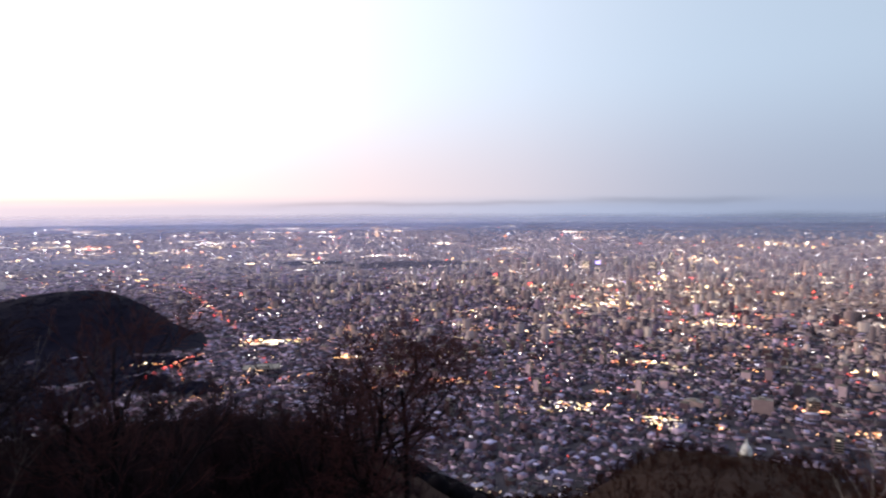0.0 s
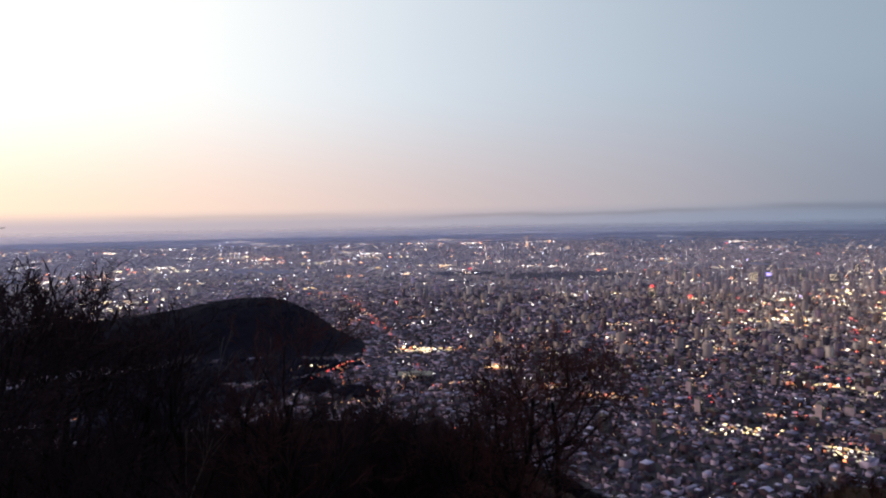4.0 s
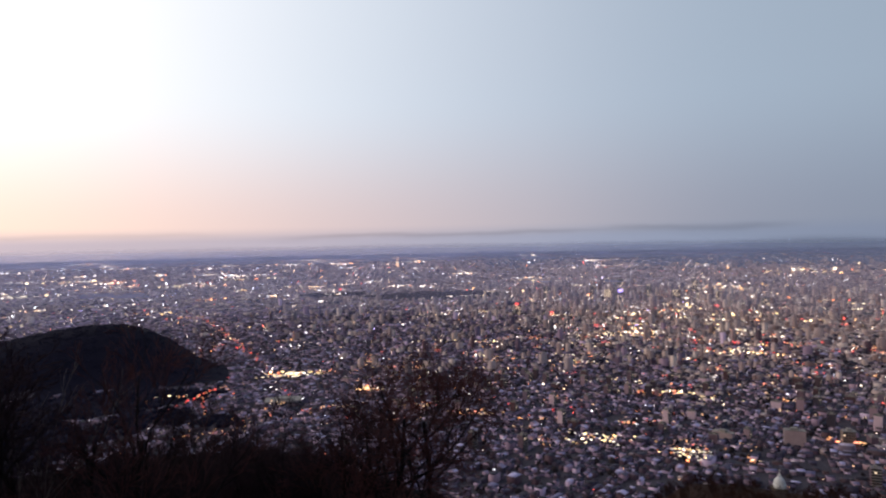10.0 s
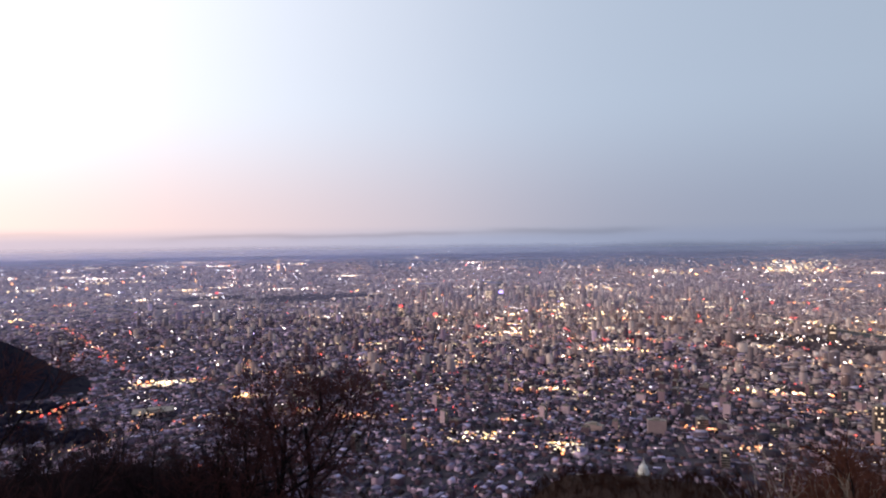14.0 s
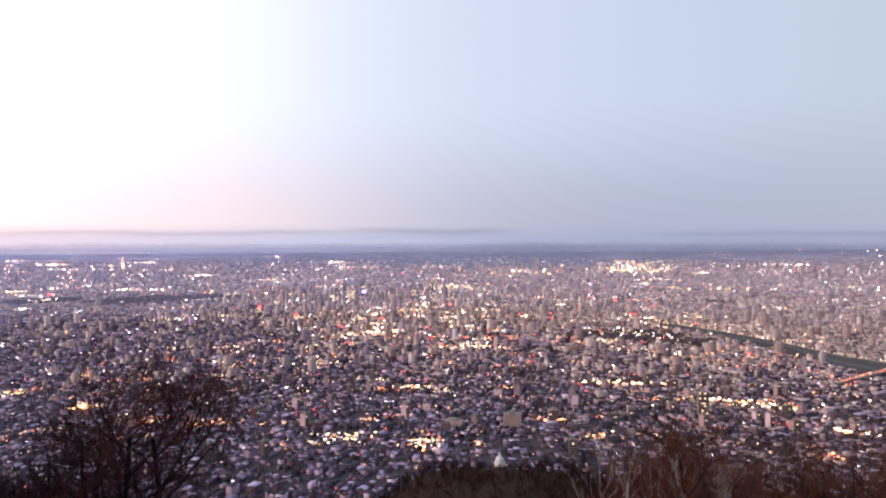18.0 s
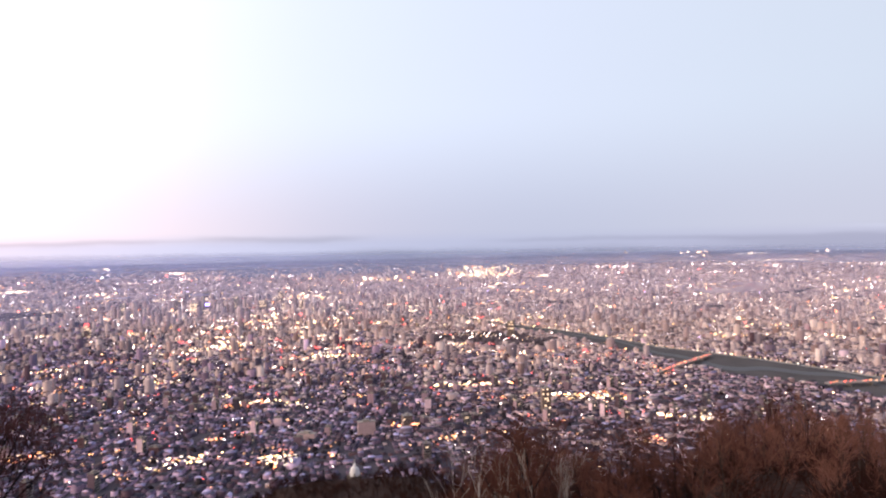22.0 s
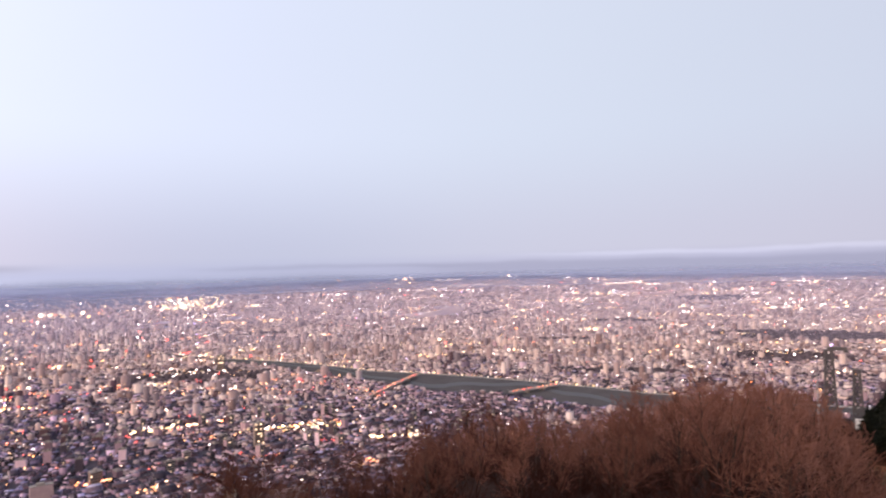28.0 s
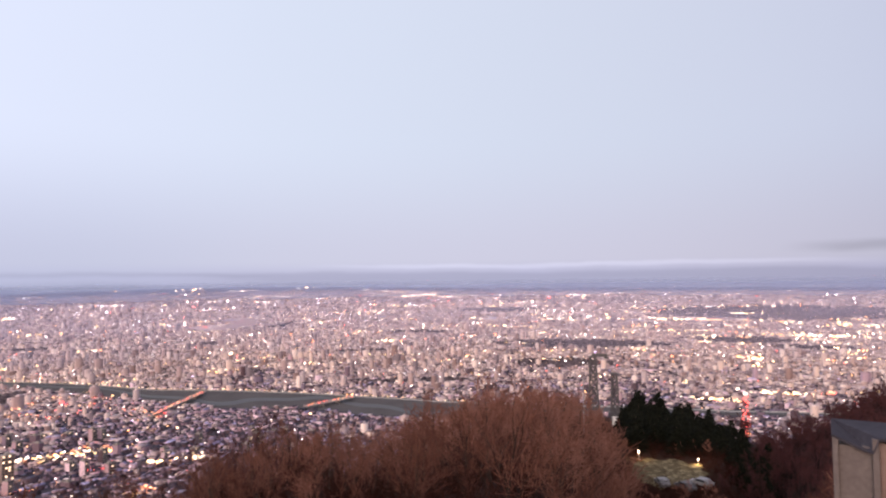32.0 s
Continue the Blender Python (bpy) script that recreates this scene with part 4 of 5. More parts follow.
# ---- woods in the plain, on the hill and low on the mountain ----
def tufts_mesh(name, x, y, z, s, tall, mat):
    """Small uneven crowns: six-sided domes with a jittered rim and top."""
    n = len(x)
    k = np.arange(6) * math.pi / 3
    v = np.empty((n, 13, 3))
    for ring, (rad, up) in enumerate(((1.0, 0.0), (.85, .62))):
        jit = 1 + .45 * (rng.random((n, 6)) - .5)
        v[:, ring * 6:ring * 6 + 6, 0] = x[:, None] + s[:, None] * rad * np.cos(k) * jit
        v[:, ring * 6:ring * 6 + 6, 1] = y[:, None] + s[:, None] * rad * np.sin(k) * jit
        v[:, ring * 6:ring * 6 + 6, 2] = z[:, None] + tall[:, None] * (up + (.35 * (rng.random((n, 6)) - .5) if ring else 0))
    v[:, 12] = np.stack([x + s * .3 * (rng.random(n) - .5), y + s * .3 * (rng.random(n) - .5), z + tall * (.9 + .3 * rng.random(n))], -1)
    f = []
    for j in range(6):
        f.append((j, (j + 1) % 6, 6 + (j + 1) % 6, 6 + j))
        f.append((6 + j, 6 + (j + 1) % 6, 12, 12))
    f = np.array(f)
    quad, tri = f[::2], f[1::2][:, :3]
    me = bpy.data.meshes.new(name)
    base = np.arange(n) * 13
    fq, ft = (quad[None] + base[:, None, None]).reshape(-1, 4), (tri[None] + base[:, None, None]).reshape(-1, 3)
    me.vertices.add(n * 13)
    me.vertices.foreach_set("co", v.astype(np.float32).ravel())
    me.loops.add(fq.size + ft.size)
    me.loops.foreach_set("vertex_index", np.concatenate([fq.ravel(), ft.ravel()]).astype(np.int32))
    me.polygons.add(len(fq) + len(ft))
    me.polygons.foreach_set("loop_start", np.concatenate([np.arange(len(fq)) * 4, fq.size + np.arange(len(ft)) * 3]).astype(np.int32))
    me.update(calc_edges=True)
    me.materials.append(mat)
    return me


px, py = [], []
for a, r, hw, hd in PARKS:
    n = int(hw * hd * 4 / 85)
    cx0, cy0 = spot(a, r)
    s, c = math.sin(radians(a)), math.cos(radians(a))
    e, l = rng.uniform(-hw, hw, n) * 1.25, rng.uniform(-hd, hd, n) * 1.25
    px.append(cx0 + e * c + l * s), py.append(cy0 - e * s + l * c)
px, py = np.concatenate(px), np.concatenate(py)
ok = in_parks(px, py) & ~in_river(px, py, 0)
px, py = px[ok], py[ok]
sz = 4.2 + 4.0 * rng.random(len(px))
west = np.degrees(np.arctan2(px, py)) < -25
close = ~west & (np.hypot(px, py) < 1000)
sz[close] *= .55
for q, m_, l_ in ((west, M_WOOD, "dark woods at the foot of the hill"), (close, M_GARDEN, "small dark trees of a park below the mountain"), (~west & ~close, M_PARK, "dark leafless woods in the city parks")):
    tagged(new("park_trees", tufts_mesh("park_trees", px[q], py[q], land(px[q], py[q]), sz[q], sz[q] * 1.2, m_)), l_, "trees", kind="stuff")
# street and garden trees between the houses
n = 9000
tr, ta = np.sqrt(rng.uniform(650 ** 2, 2400 ** 2, n)), rng.uniform(-55, 105, n)
tx, ty = tr * np.sin(np.radians(ta)), tr * np.cos(np.radians(ta))
ok = free(tx, ty)
sz = 2.0 + 2.0 * rng.random(n)
tagged(new("garden_trees", tufts_mesh("garden_trees", tx[ok], ty[ok], land(tx[ok], ty[ok]), sz[ok], sz[ok] * 1.6, M_GARDEN)), "small dark garden and street trees among houses", "trees", kind="stuff")
# hill and mountain woods
hx, hy = rng.uniform(-1900, -350, 42000), rng.uniform(500, 1900, 42000)
ok = (land(hx, hy) > .7) & (np.hypot(hx, hy) > 900) & ((np.hypot(hx, hy) > 1150) | high_ground(hx, hy))
hx, hy = hx[ok], hy[ok]
sz = np.clip(rng.lognormal(.85, .25, len(hx)), 1.3, 4)
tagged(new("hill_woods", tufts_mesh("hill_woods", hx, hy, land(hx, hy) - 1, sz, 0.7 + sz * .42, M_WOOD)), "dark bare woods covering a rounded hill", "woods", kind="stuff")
n = 17000
mr_, ma = np.sqrt(rng.uniform(85 ** 2, 950 ** 2, n)), rng.uniform(-66, 112, n)
mx, my = mr_ * np.sin(np.radians(ma)), mr_ * np.cos(np.radians(ma))
ok = high_ground(mx, my) & ~((ma > -2) & (ma < 31) & (mr_ < 470)) & ((mr_ > 225) | (ma < -17) & (mr_ > 140)) & ~((ma > 84) & (mr_ < 480))
mx, my = mx[ok], my[ok]
sz = 2.5 + 2.5 * rng.random(len(mx))
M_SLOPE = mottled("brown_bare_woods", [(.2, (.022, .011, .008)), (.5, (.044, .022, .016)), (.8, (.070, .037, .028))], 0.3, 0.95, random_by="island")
# same woods again, the western slope's shade put into the colour
M_DSLOPE = mottled("shaded_bare_woods", [(.2, (.004, .003, .005)), (.5, (.0075, .0055, .008)), (.8, (.012, .009, .013))], 0.3, 0.95, random_by="island")
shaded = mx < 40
for q, m_, l_ in ((shaded, M_DSLOPE, "leafless woods low on the steep slope, painted dark as shade"), (~shaded, M_SLOPE, "brown leafless woods low on the mountain")):
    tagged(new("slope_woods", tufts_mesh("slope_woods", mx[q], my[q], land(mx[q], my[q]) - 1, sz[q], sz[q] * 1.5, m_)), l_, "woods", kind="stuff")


# ---- bare trees ----
def skeleton(seed, height, spread, trunk_r, counts, lean=0.0, low=0.35, up=0.35):
    """Tapered limbs of a leafless tree: arrays of segments (start, end, radii) by level."""
    g = np.random.default_rng(seed)
    levels = [[] for _ in range(len(counts) + 1)]

    def limb(p, d, length, rad, lev):
        steps = 4 if lev == 0 else (1 if lev == len(counts) else (3 if lev == 1 else 2))
        pts, dirs = [p], [d]
        for k in range(steps):
            wob = g.normal(0, .10 if lev == 0 else .20, 3)
            d = d + wob + np.array([0, 0, up * (.25 if lev else .1)])
            d = d / np.linalg.norm(d)
            pts.append(pts[-1] + d * length / steps)
            dirs.append(d)
        rads = [rad * (1 - .62 * k / steps) for k in range(steps + 1)]
        for k in range(steps):
            levels[lev].append((*pts[k], *pts[k + 1], rads[k], rads[k + 1]))
        if lev == len(counts):
            return
        n = counts[lev]
        for k in range(n):
            s = (low if lev == 0 else .25) + (1 - (low if lev == 0 else .25)) * (k + g.random()) / n
            i = min(int(s * steps), steps - 1)
            f = s * steps - i
            at = pts[i] * (1 - f) + pts[i + 1] * f
            side = g.normal(0, 1, 3)
            side -= side.dot(dirs[i + 1]) * dirs[i + 1]
            side /= np.linalg.norm(side) + 1e-9
            open_ = spread * (.6 + .6 * g.random())
            nd = dirs[i + 1] * math.cos(open_) + side * math.sin(open_)
            limb(at, nd, length * (.62 if lev == 0 else .55) * (1.15 - .45 * s) * (.8 + .4 * g.random()), rad * (1 - .62 * s) * (.55 if lev == 0 else .5), lev + 1)

    limb(np.array([0, 0, -0.4]), np.array([lean, .3 * lean, 1.0]) / math.hypot(lean, 1), height * .72, trunk_r, 0)
    return [np.array(q) for q in levels]


def limbs_mesh(name, segs, sides, mat, thin=0.0):
    p, q, ra, rb = segs[:, :3], segs[:, 3:6], segs[:, 6], segs[:, 7]
    ra, rb = np.maximum(ra, thin), np.maximum(rb, thin * .7)
    d = q - p
    d = d / (np.linalg.norm(d, axis=1, keepdims=True) + 1e-9)
    ref = np.where(np.abs(d[:, 2:3]) > .9, np.array([[1., 0, 0]]), np.array([[0., 0, 1.]]))
    e1 = np.cross(d, ref)
    e1 /= np.linalg.norm(e1, axis=1, keepdims=True)
    e2 = np.cross(d, e1)
    n = len(segs)
    k = np.arange(sides) * 2 * math.pi / sides
    o = e1[:, None] * np.cos(k)[None, :, None] + e2[:, None] * np.sin(k)[None, :, None]
    v = np.concatenate([p[:, None] + o * ra[:, None, None], q[:, None] + o * rb[:, None, None]], 1).reshape(-1, 3)
    j = np.arange(sides)
    f = np.stack([j, (j + 1) % sides, sides + (j + 1) % sides, sides + j], -1)
    return quads_mesh(name, v, (f[None] + (np.arange(n) * 2 * sides)[:, None, None]).reshape(-1, 4), mat)


def bare_tree(seed, height, spread, trunk_r, counts, label, bark, twig, thin, lean=0.0, low=.35, up=.35, name="bare_tree", group=""):
    lev = skeleton(seed, height, spread, trunk_r, counts, lean, low, up)
    ob = thing(name, label, "tree", group=group)
    part("trunk", limbs_mesh("trunk", np.concatenate(lev[:-2]), 6, bark), None, ob)
    part("crown", limbs_mesh("crown", np.concatenate(lev[-2:]), 3, twig, thin), None, ob)
    return ob


def grown(ob, az_, r, top, turn=0.0):
    """The pose of a tree at a heading and distance, grown so that its top shows that many degrees below the eye's level."""
    tall = float(np.percentile([v.co.z for c in ob.children for v in c.data.vertices], 98.5))
    x, y = spot(az_, r)
    z = ground_z(x, y) - .2
    k = (EYE[2] - r * math.tan(radians(top)) - z) / tall
    return pose(x, y, z, 0, 0, turn) @ Matrix.Scale(k, 4)


def top_at(ob, *place):
    ob.matrix_basis = grown(ob, *place)


# broad trees close below the viewpoint
BROAD = "spreading leafless tree with forked dark trunk on the slope"
# tall and slim ones have backlit shade put into their dark colours
TALL = "tall dark leafless tree with dense crown on the slope"
SLIM = "slim dark leafless tree on the steep slope"
for s, a, r, top, wide, counts, label in ((3, -14.6, 32, 9.6, .95, (9, 7, 6, 5), BROAD), (5, -10.0, 34, 10.6, .92, (9, 7, 6, 5), BROAD), (6, -18.9, 35, 12.4, .8, (8, 7, 6, 4), BROAD),
                                          (11, -53.6, 25, 2.3, .8, (9, 8, 7, 4), TALL), (12, -57.5, 22, 2.6, .75, (9, 7, 7, 4), TALL),
                                          (25, -51.6, 30, 3.8, .7, (8, 7, 6, 4), TALL), (15, -49.3, 28, 5.6, .55, (7, 6, 6, 4), TALL),
                                          (16, -46.4, 28, 6.4, .5, (7, 6, 5, 4), SLIM), (18, -41.8, 32, 7.6, .5, (7, 6, 5, 3), SLIM),
                                          (26, -36.6, 30, 6.7, .62, (9, 7, 6, 5), BROAD), (19, -33, 34, 12.4, .6, (8, 6, 5, 4), SLIM), (23, -31, 36, 13.6, .6, (8, 6, 5, 4), SLIM),
                                          (20, -27, 36, 14.0, .6, (8, 6, 5, 4), SLIM), (22, -22.5, 34, 13.8, .6, (8, 6, 5, 4), SLIM), (24, -19, 36, 12.8, .65, (8, 6, 5, 4), SLIM)):
    mid_, fine_ = label == BROAD, a == -36.6
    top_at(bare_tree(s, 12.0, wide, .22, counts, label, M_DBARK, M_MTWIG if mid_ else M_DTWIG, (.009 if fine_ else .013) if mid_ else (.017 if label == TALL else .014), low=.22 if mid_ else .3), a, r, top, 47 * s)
top_at(bare_tree(21, 9.5, .3, .055, (5, 4, 4), "pale slender birch leaning among dark trees", M_GREYBIRCH, M_GREYBIRCH, .008, lean=.2, low=.55, name="birch_tree"), -46.0, 30, 9.6, 39)
for k, (a, r, top, s) in enumerate(((28.7, 36, 17.6, 31), (30.2, 36, 16.8, 32), (31.9, 37, 18.6, 33), (34.6, 35, 17.0, 34), (35.8, 37, 18.0, 35), (37.3, 36, 17.6, 36))):
    top_at(bare_tree(s, 9.0, .40, .042, (5, 4, 3), "pale thin-stemmed bare tree above brown brush", M_PALE, M_PALE, .007, lean=.07, low=.4, up=.6, name="birch_tree"), a, r, top, 60 * k)

# fine airy trees at the edge of the gully wood, the town showing through them
AIRY = [bare_tree(90 + k, 9.0, .55, .07, (7, 6, 5), "airy red-brown leafless tree at the wood's edge", M_DBARK, M_RTWIG, .0075, low=.2, up=.5, group="airy trees of the gully edge") for k in range(4)]
g4 = np.random.default_rng(44)
for i in range(34):
    a = 28 + 28 * (i + g4.random()) / 34
    place = (a, g4.uniform(46, 60), float(np.interp(a, [28, 31, 34, 37, 40, 44, 46.5, 49, 52, 56], [16.6, 15.9, 15.2, 14.3, 14.5, 13.6, 12.9, 12.2, 11.2, 10.9])) + g4.uniform(-.1, 1.3), g4.uniform(0, 360))
    if i < 30:
        copy_thing(AIRY[i % 4], grown(AIRY[i % 4], *place))
    else:
        top_at(AIRY[i - 30], *place)

# thicket of bare trees on the steep slope to the north, backlit shade in its colours
THICKET = [bare_tree(70 + k, 11.0 + k, .6, .17, (6, 5, 5, 4), "leafless tree in the steep thicket, darkened as backlit", M_DBARK, M_DTWIG, .018, low=.12, group="trees of the steep thicket") for k in range(4)]
g1 = np.random.default_rng(9)
for i in range(91):
    a = -66 + 51 * (i % 13 + g1.random()) / 13
    r = (34, 38, 43, 48, 54, 62, 71)[i // 13] + g1.uniform(-4, 4)
    x, y = spot(a, r)
    m = pose(x, y, ground_z(x, y) - .3, 0, 0, g1.uniform(0, 360)) @ Matrix.Scale((.72 if a > -30 else .64) + .28 * g1.random(), 4)
    if i < 4:
        THICKET[i].matrix_basis = m
    else:
        copy_thing(THICKET[int(g1.integers(4))], m)

for i in range(40):  # the denser middle of the thicket
    a, r = -34 + 17 * (i + g1.random()) / 40, g1.uniform(36, 50)
    x, y = spot(a, r)
    copy_thing(THICKET[i % 4], pose(x, y, ground_z(x, y) - .3, 0, 0, g1.uniform(0, 360)) @ Matrix.Scale(.62 + .22 * g1.random(), 4))

# the brown wood on the spur: a few builds, many trees
FOREST = [bare_tree(40 + k, 6.6 + .3 * k, .66, .10, (8, 7, 6), "dark red-brown leafless tree in the gully" if k < 3 else "reddish-brown leafless tree in the spur wood", M_DBARK if k < 3 else M_BARK, M_RTWIG if k < 3 else M_TWIG, .017, low=.12, up=.42,
                    group="trees of the gully" if k < 3 else "trees of the spur wood") for k in range(6)]
spots = []
g2 = np.random.default_rng(5)
for r0, r1, gap in ((33, 58, 3.7), (58, 95, 3.6), (95, 200, 5.2)):
    nr = int((r1 - r0) / gap)
    for i in range(nr):
        r = r0 + (i + .5) * gap
        for a in np.arange(-66, 104, math.degrees(gap / r)):
            aa, rad = a + math.degrees(g2.normal(0, gap * .3) / r), r + g2.normal(0, gap * .3)
            if aa < -18 and rad < 42 or -18 <= aa < 23.5:
                continue
            x, y = spot(aa, rad)
            if 84.6 < aa < 91.8 and 121 < rad < 146 or 96 < aa and rad < 44 or 85 < aa < 92 and 40 < rad < 112 and g2.random() < .35:
                continue
            if 81.5 < aa < 94.5 and 150 < rad < 195 or 30 < aa < 76 and rad > np.interp(aa, SHOULDER[:, 0], SHOULDER[:, 1]) + 16:
                continue
            spots.append((rad + (0 if aa > 25 else 40), aa, rad, x, y))
for i in range(620):  # woods on the pagoda's knoll and on the hillside to the east
    aa, rad = (g2.uniform(7, 29), g2.uniform(330, 445)) if i < 230 else (g2.uniform(91.5, 107), g2.uniform(150, 385))
    if abs(aa - 18.6) < .75 and 402 < rad < 428:
        continue
    x, y = spot(aa, rad)
    spots.append((900, aa, rad, x, y))
for i in range(470):
    aa, rad = g2.uniform(-3, 28), math.sqrt(g2.uniform(150 ** 2, 345 ** 2) if i < 340 else g2.uniform(55 ** 2, 150 ** 2))
    x, y = spot(aa, rad)
    spots.append((950, aa, rad, x, y))
for i in range(60):  # the gully between knoll and spur
    aa, rad = g2.uniform(21.5, 35), g2.uniform(36, 78)
    spots.append((960, aa, rad, *spot(aa, rad)))
spots.sort(key=lambda s: s[0])
placed = set()
OUTLINE = ((26, 34, 42, 44.6, 50.6, 54.5, 58.5, 61.6, 65.2, 69.2, 73.3, 78, 81, 83), (17.6, 17.2, 16.3, 15.8, 13.4, 12.3, 12.1, 12.6, 11.6, 10.5, 9.3, 9.1, 9.5, 11.5))  # heading, degrees below level
rest = []
for n_, (_, aa, rad, x, y) in enumerate(spots):
    k = int(g2.integers(3)) + (0 if aa + g2.normal(0, 2) < 48 else 3)
    sc = .75 + .45 * g2.random()
    if aa < -8:
        sc = sc * 1.15 if rad < 80 else 1.3 + .65 * g2.random()
    if 83 < aa < 94:
        sc *= .58
    if 7 < aa < 29 and rad > 330:
        sc *= 1.2
    if 38 < aa < 81:
        sc = (.64 if 51 < aa < 60 else (.60 if aa < 51 else (.58 if aa < 69 else .84))) + .22 * g2.random()
    if 26 < aa < 47 and rad < 64:
        sc = (.98 if aa < 34 else .74) + .3 * g2.random()
    if 21 < aa < 33 and rad < 80:
        sc = (1.15 if rad < 55 else 1.35) + .45 * g2.random()
    if 93.5 < aa < 101 and 150 < rad < 390:
        sc = 1.05 + .45 * g2.random()
    if 26 < aa < 83 and rad < 210:  # the wood's roof keeps an even line
        roof_ = 260 - rad * math.tan(radians(np.interp(aa, OUTLINE[0], OUTLINE[1]))) - ground_z(x, y)
        sc = min(1.3, max(.22, roof_ / 7.3 * (.82 + .26 * g2.random()) * (1.45 if aa < 45 and g2.random() < .22 else 1)))
    if abs(aa - 18.6) < 1.6 and 330 < rad < 430:
        sc = .5 + .15 * g2.random()
    if rad < 152 and -4 < aa < 26:
        sc *= .55
    m = pose(x, y, ground_z(x, y) - .2, g2.normal(0, 4), g2.normal(0, 4), g2.uniform(0, 360)) @ Matrix.Scale(sc, 4)
    if n_ < 190:
        if k not in placed:
            placed.add(k)
            FOREST[k].matrix_basis = m
        else:
            copy_thing(FOREST[k], m)
    else:
        rest.append((k, m))
LIGHTER = []
for k in range(5):
    lev = skeleton(60 + k, 7.0, .7, .10, (5, 5, 4), 0, .12, .42)
    LIGHTER.append((np.concatenate(lev[:2]), np.concatenate(lev[2:])))
for k in range(5):  # sparser builds for the far woods
    lev = skeleton(80 + k, 7.0, .7, .12, (4, 4, 3), 0, .12, .42)
    LIGHTER.append((np.concatenate(lev[:2]), np.concatenate([lev[2], lev[3]])))


def grove(m):
    """Which wood a tree stands in: the steep western slope, the knoll, the gully, the spur or the eastern shoulder."""
    a, r = math.degrees(math.atan2(m[0][3], m[1][3])), math.hypot(m[0][3], m[1][3])
    if a < -12:
        return "thicket"
    return "east" if a > 92 else ("knoll" if a < 30 and r > 70 else ("gully" if a < 48 else "spur"))


def wood_mesh(name, which, sides, mat, thin, where):
    out = []
    for k, m in rest:
        if grove(m) != where:
            continue
        far = math.hypot(m[0][3], m[1][3]) > 180
        s = LIGHTER[k % 5 + (5 if far else 0)][which]
        a = np.array(m)
        sc = np.linalg.norm(a[:3, 0])
        if far and which:
            s = np.concatenate([s[:, :6], s[:, 6:] * 0 + .055], 1)
        out.append(np.concatenate([s[:, :3] @ a[:3, :3].T + a[:3, 3], s[:, 3:6] @ a[:3, :3].T + a[:3, 3], s[:, 6:] * sc], 1))
    return limbs_mesh(name, np.concatenate(out), sides, mat, thin)


M_KTWIG = mottled("russet_twigs", [(.2, (.018, .006, .005)), (.5, (.034, .012, .009)), (.8, (.056, .021, .017))], 0.06, 0.9)
# thicket and eastern shoulder: backlight and shade put into darker bark and twigs
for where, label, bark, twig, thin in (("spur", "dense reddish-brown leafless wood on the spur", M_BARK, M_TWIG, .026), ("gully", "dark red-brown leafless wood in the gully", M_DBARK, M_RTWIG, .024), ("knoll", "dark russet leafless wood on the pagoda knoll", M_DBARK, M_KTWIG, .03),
                                       ("thicket", "leafless wood on the steep slope, darkened as backlit", M_DBARK, M_DTWIG, .02), ("east", "leafless wood on the shoulder beyond the clearing, shade painted dark", M_DBARK, M_MTWIG, .03)):
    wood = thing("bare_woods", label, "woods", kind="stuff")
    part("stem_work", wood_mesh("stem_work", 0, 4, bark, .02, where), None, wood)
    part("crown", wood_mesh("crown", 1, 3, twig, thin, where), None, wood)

# low brush between the trees; their shade is put into its dark twigs
BRUSH = []
for k in range(6):
    g3 = np.random.default_rng(300 + k)
    seg_ = []
    for j in range(16):
        d_ = np.array([g3.normal(0, .5), g3.normal(0, .5), 1.0])
        d_ /= np.linalg.norm(d_)
        o_ = np.array([g3.normal(0, .25), g3.normal(0, .25), -.1])
        l_ = 1.5 + 1.6 * g3.random()
        m_ = o_ + d_ * l_ * .55
        seg_.append((*o_, *m_, .03, .024))
        for e in range(1):
            d2 = d_ + g3.normal(0, .35, 3)
            d2 /= np.linalg.norm(d2)
            seg_.append((*m_, *(m_ + d2 * l_ * .5), .022, .014))
    BRUSH.append(np.array(seg_))
out, dusky = [], []
for i in range(2500):
    aa, rad = (g2.uniform(24, 104), math.sqrt(g2.uniform(26 ** 2, 120 ** 2))) if i < 1250 else (g2.uniform(-66, 28), math.sqrt(g2.uniform(28 ** 2, 130 ** 2)))
    if i >= 2100:
        aa, rad = g2.uniform(82.5, 95.5), g2.uniform(100, 153)
    if 84.9 < aa < 90.8 and 122.5 < rad < 142 or aa > 97 and rad < 48:
        continue
    x, y = spot(aa, rad)
    s = BRUSH[i % 6].copy()
    c_, n_ = math.cos(i * 1.7), math.sin(i * 1.7)
    k_ = .7 + .6 * g2.random()
    rot_ = np.array([[c_, -n_, 0], [n_, c_, 0], [0, 0, 1]]) * k_
    at_ = np.array([x, y, ground_z(x, y)])
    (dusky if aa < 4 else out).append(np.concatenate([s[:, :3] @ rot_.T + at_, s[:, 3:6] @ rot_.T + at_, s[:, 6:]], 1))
# western brush: same plants, colour darkened in place of backlit shade
tagged(new("brush", limbs_mesh("brush", np.concatenate(dusky), 3, M_DTWIG)), "low leafless brush on the steep slope, darkened as backlit", "brush", kind="stuff")
tagged(new("brush", limbs_mesh("brush", np.concatenate(out), 3, M_KTWIG)), "low reddish-brown leafless brush, darkened for the shade under the trees", "brush", kind="stuff")


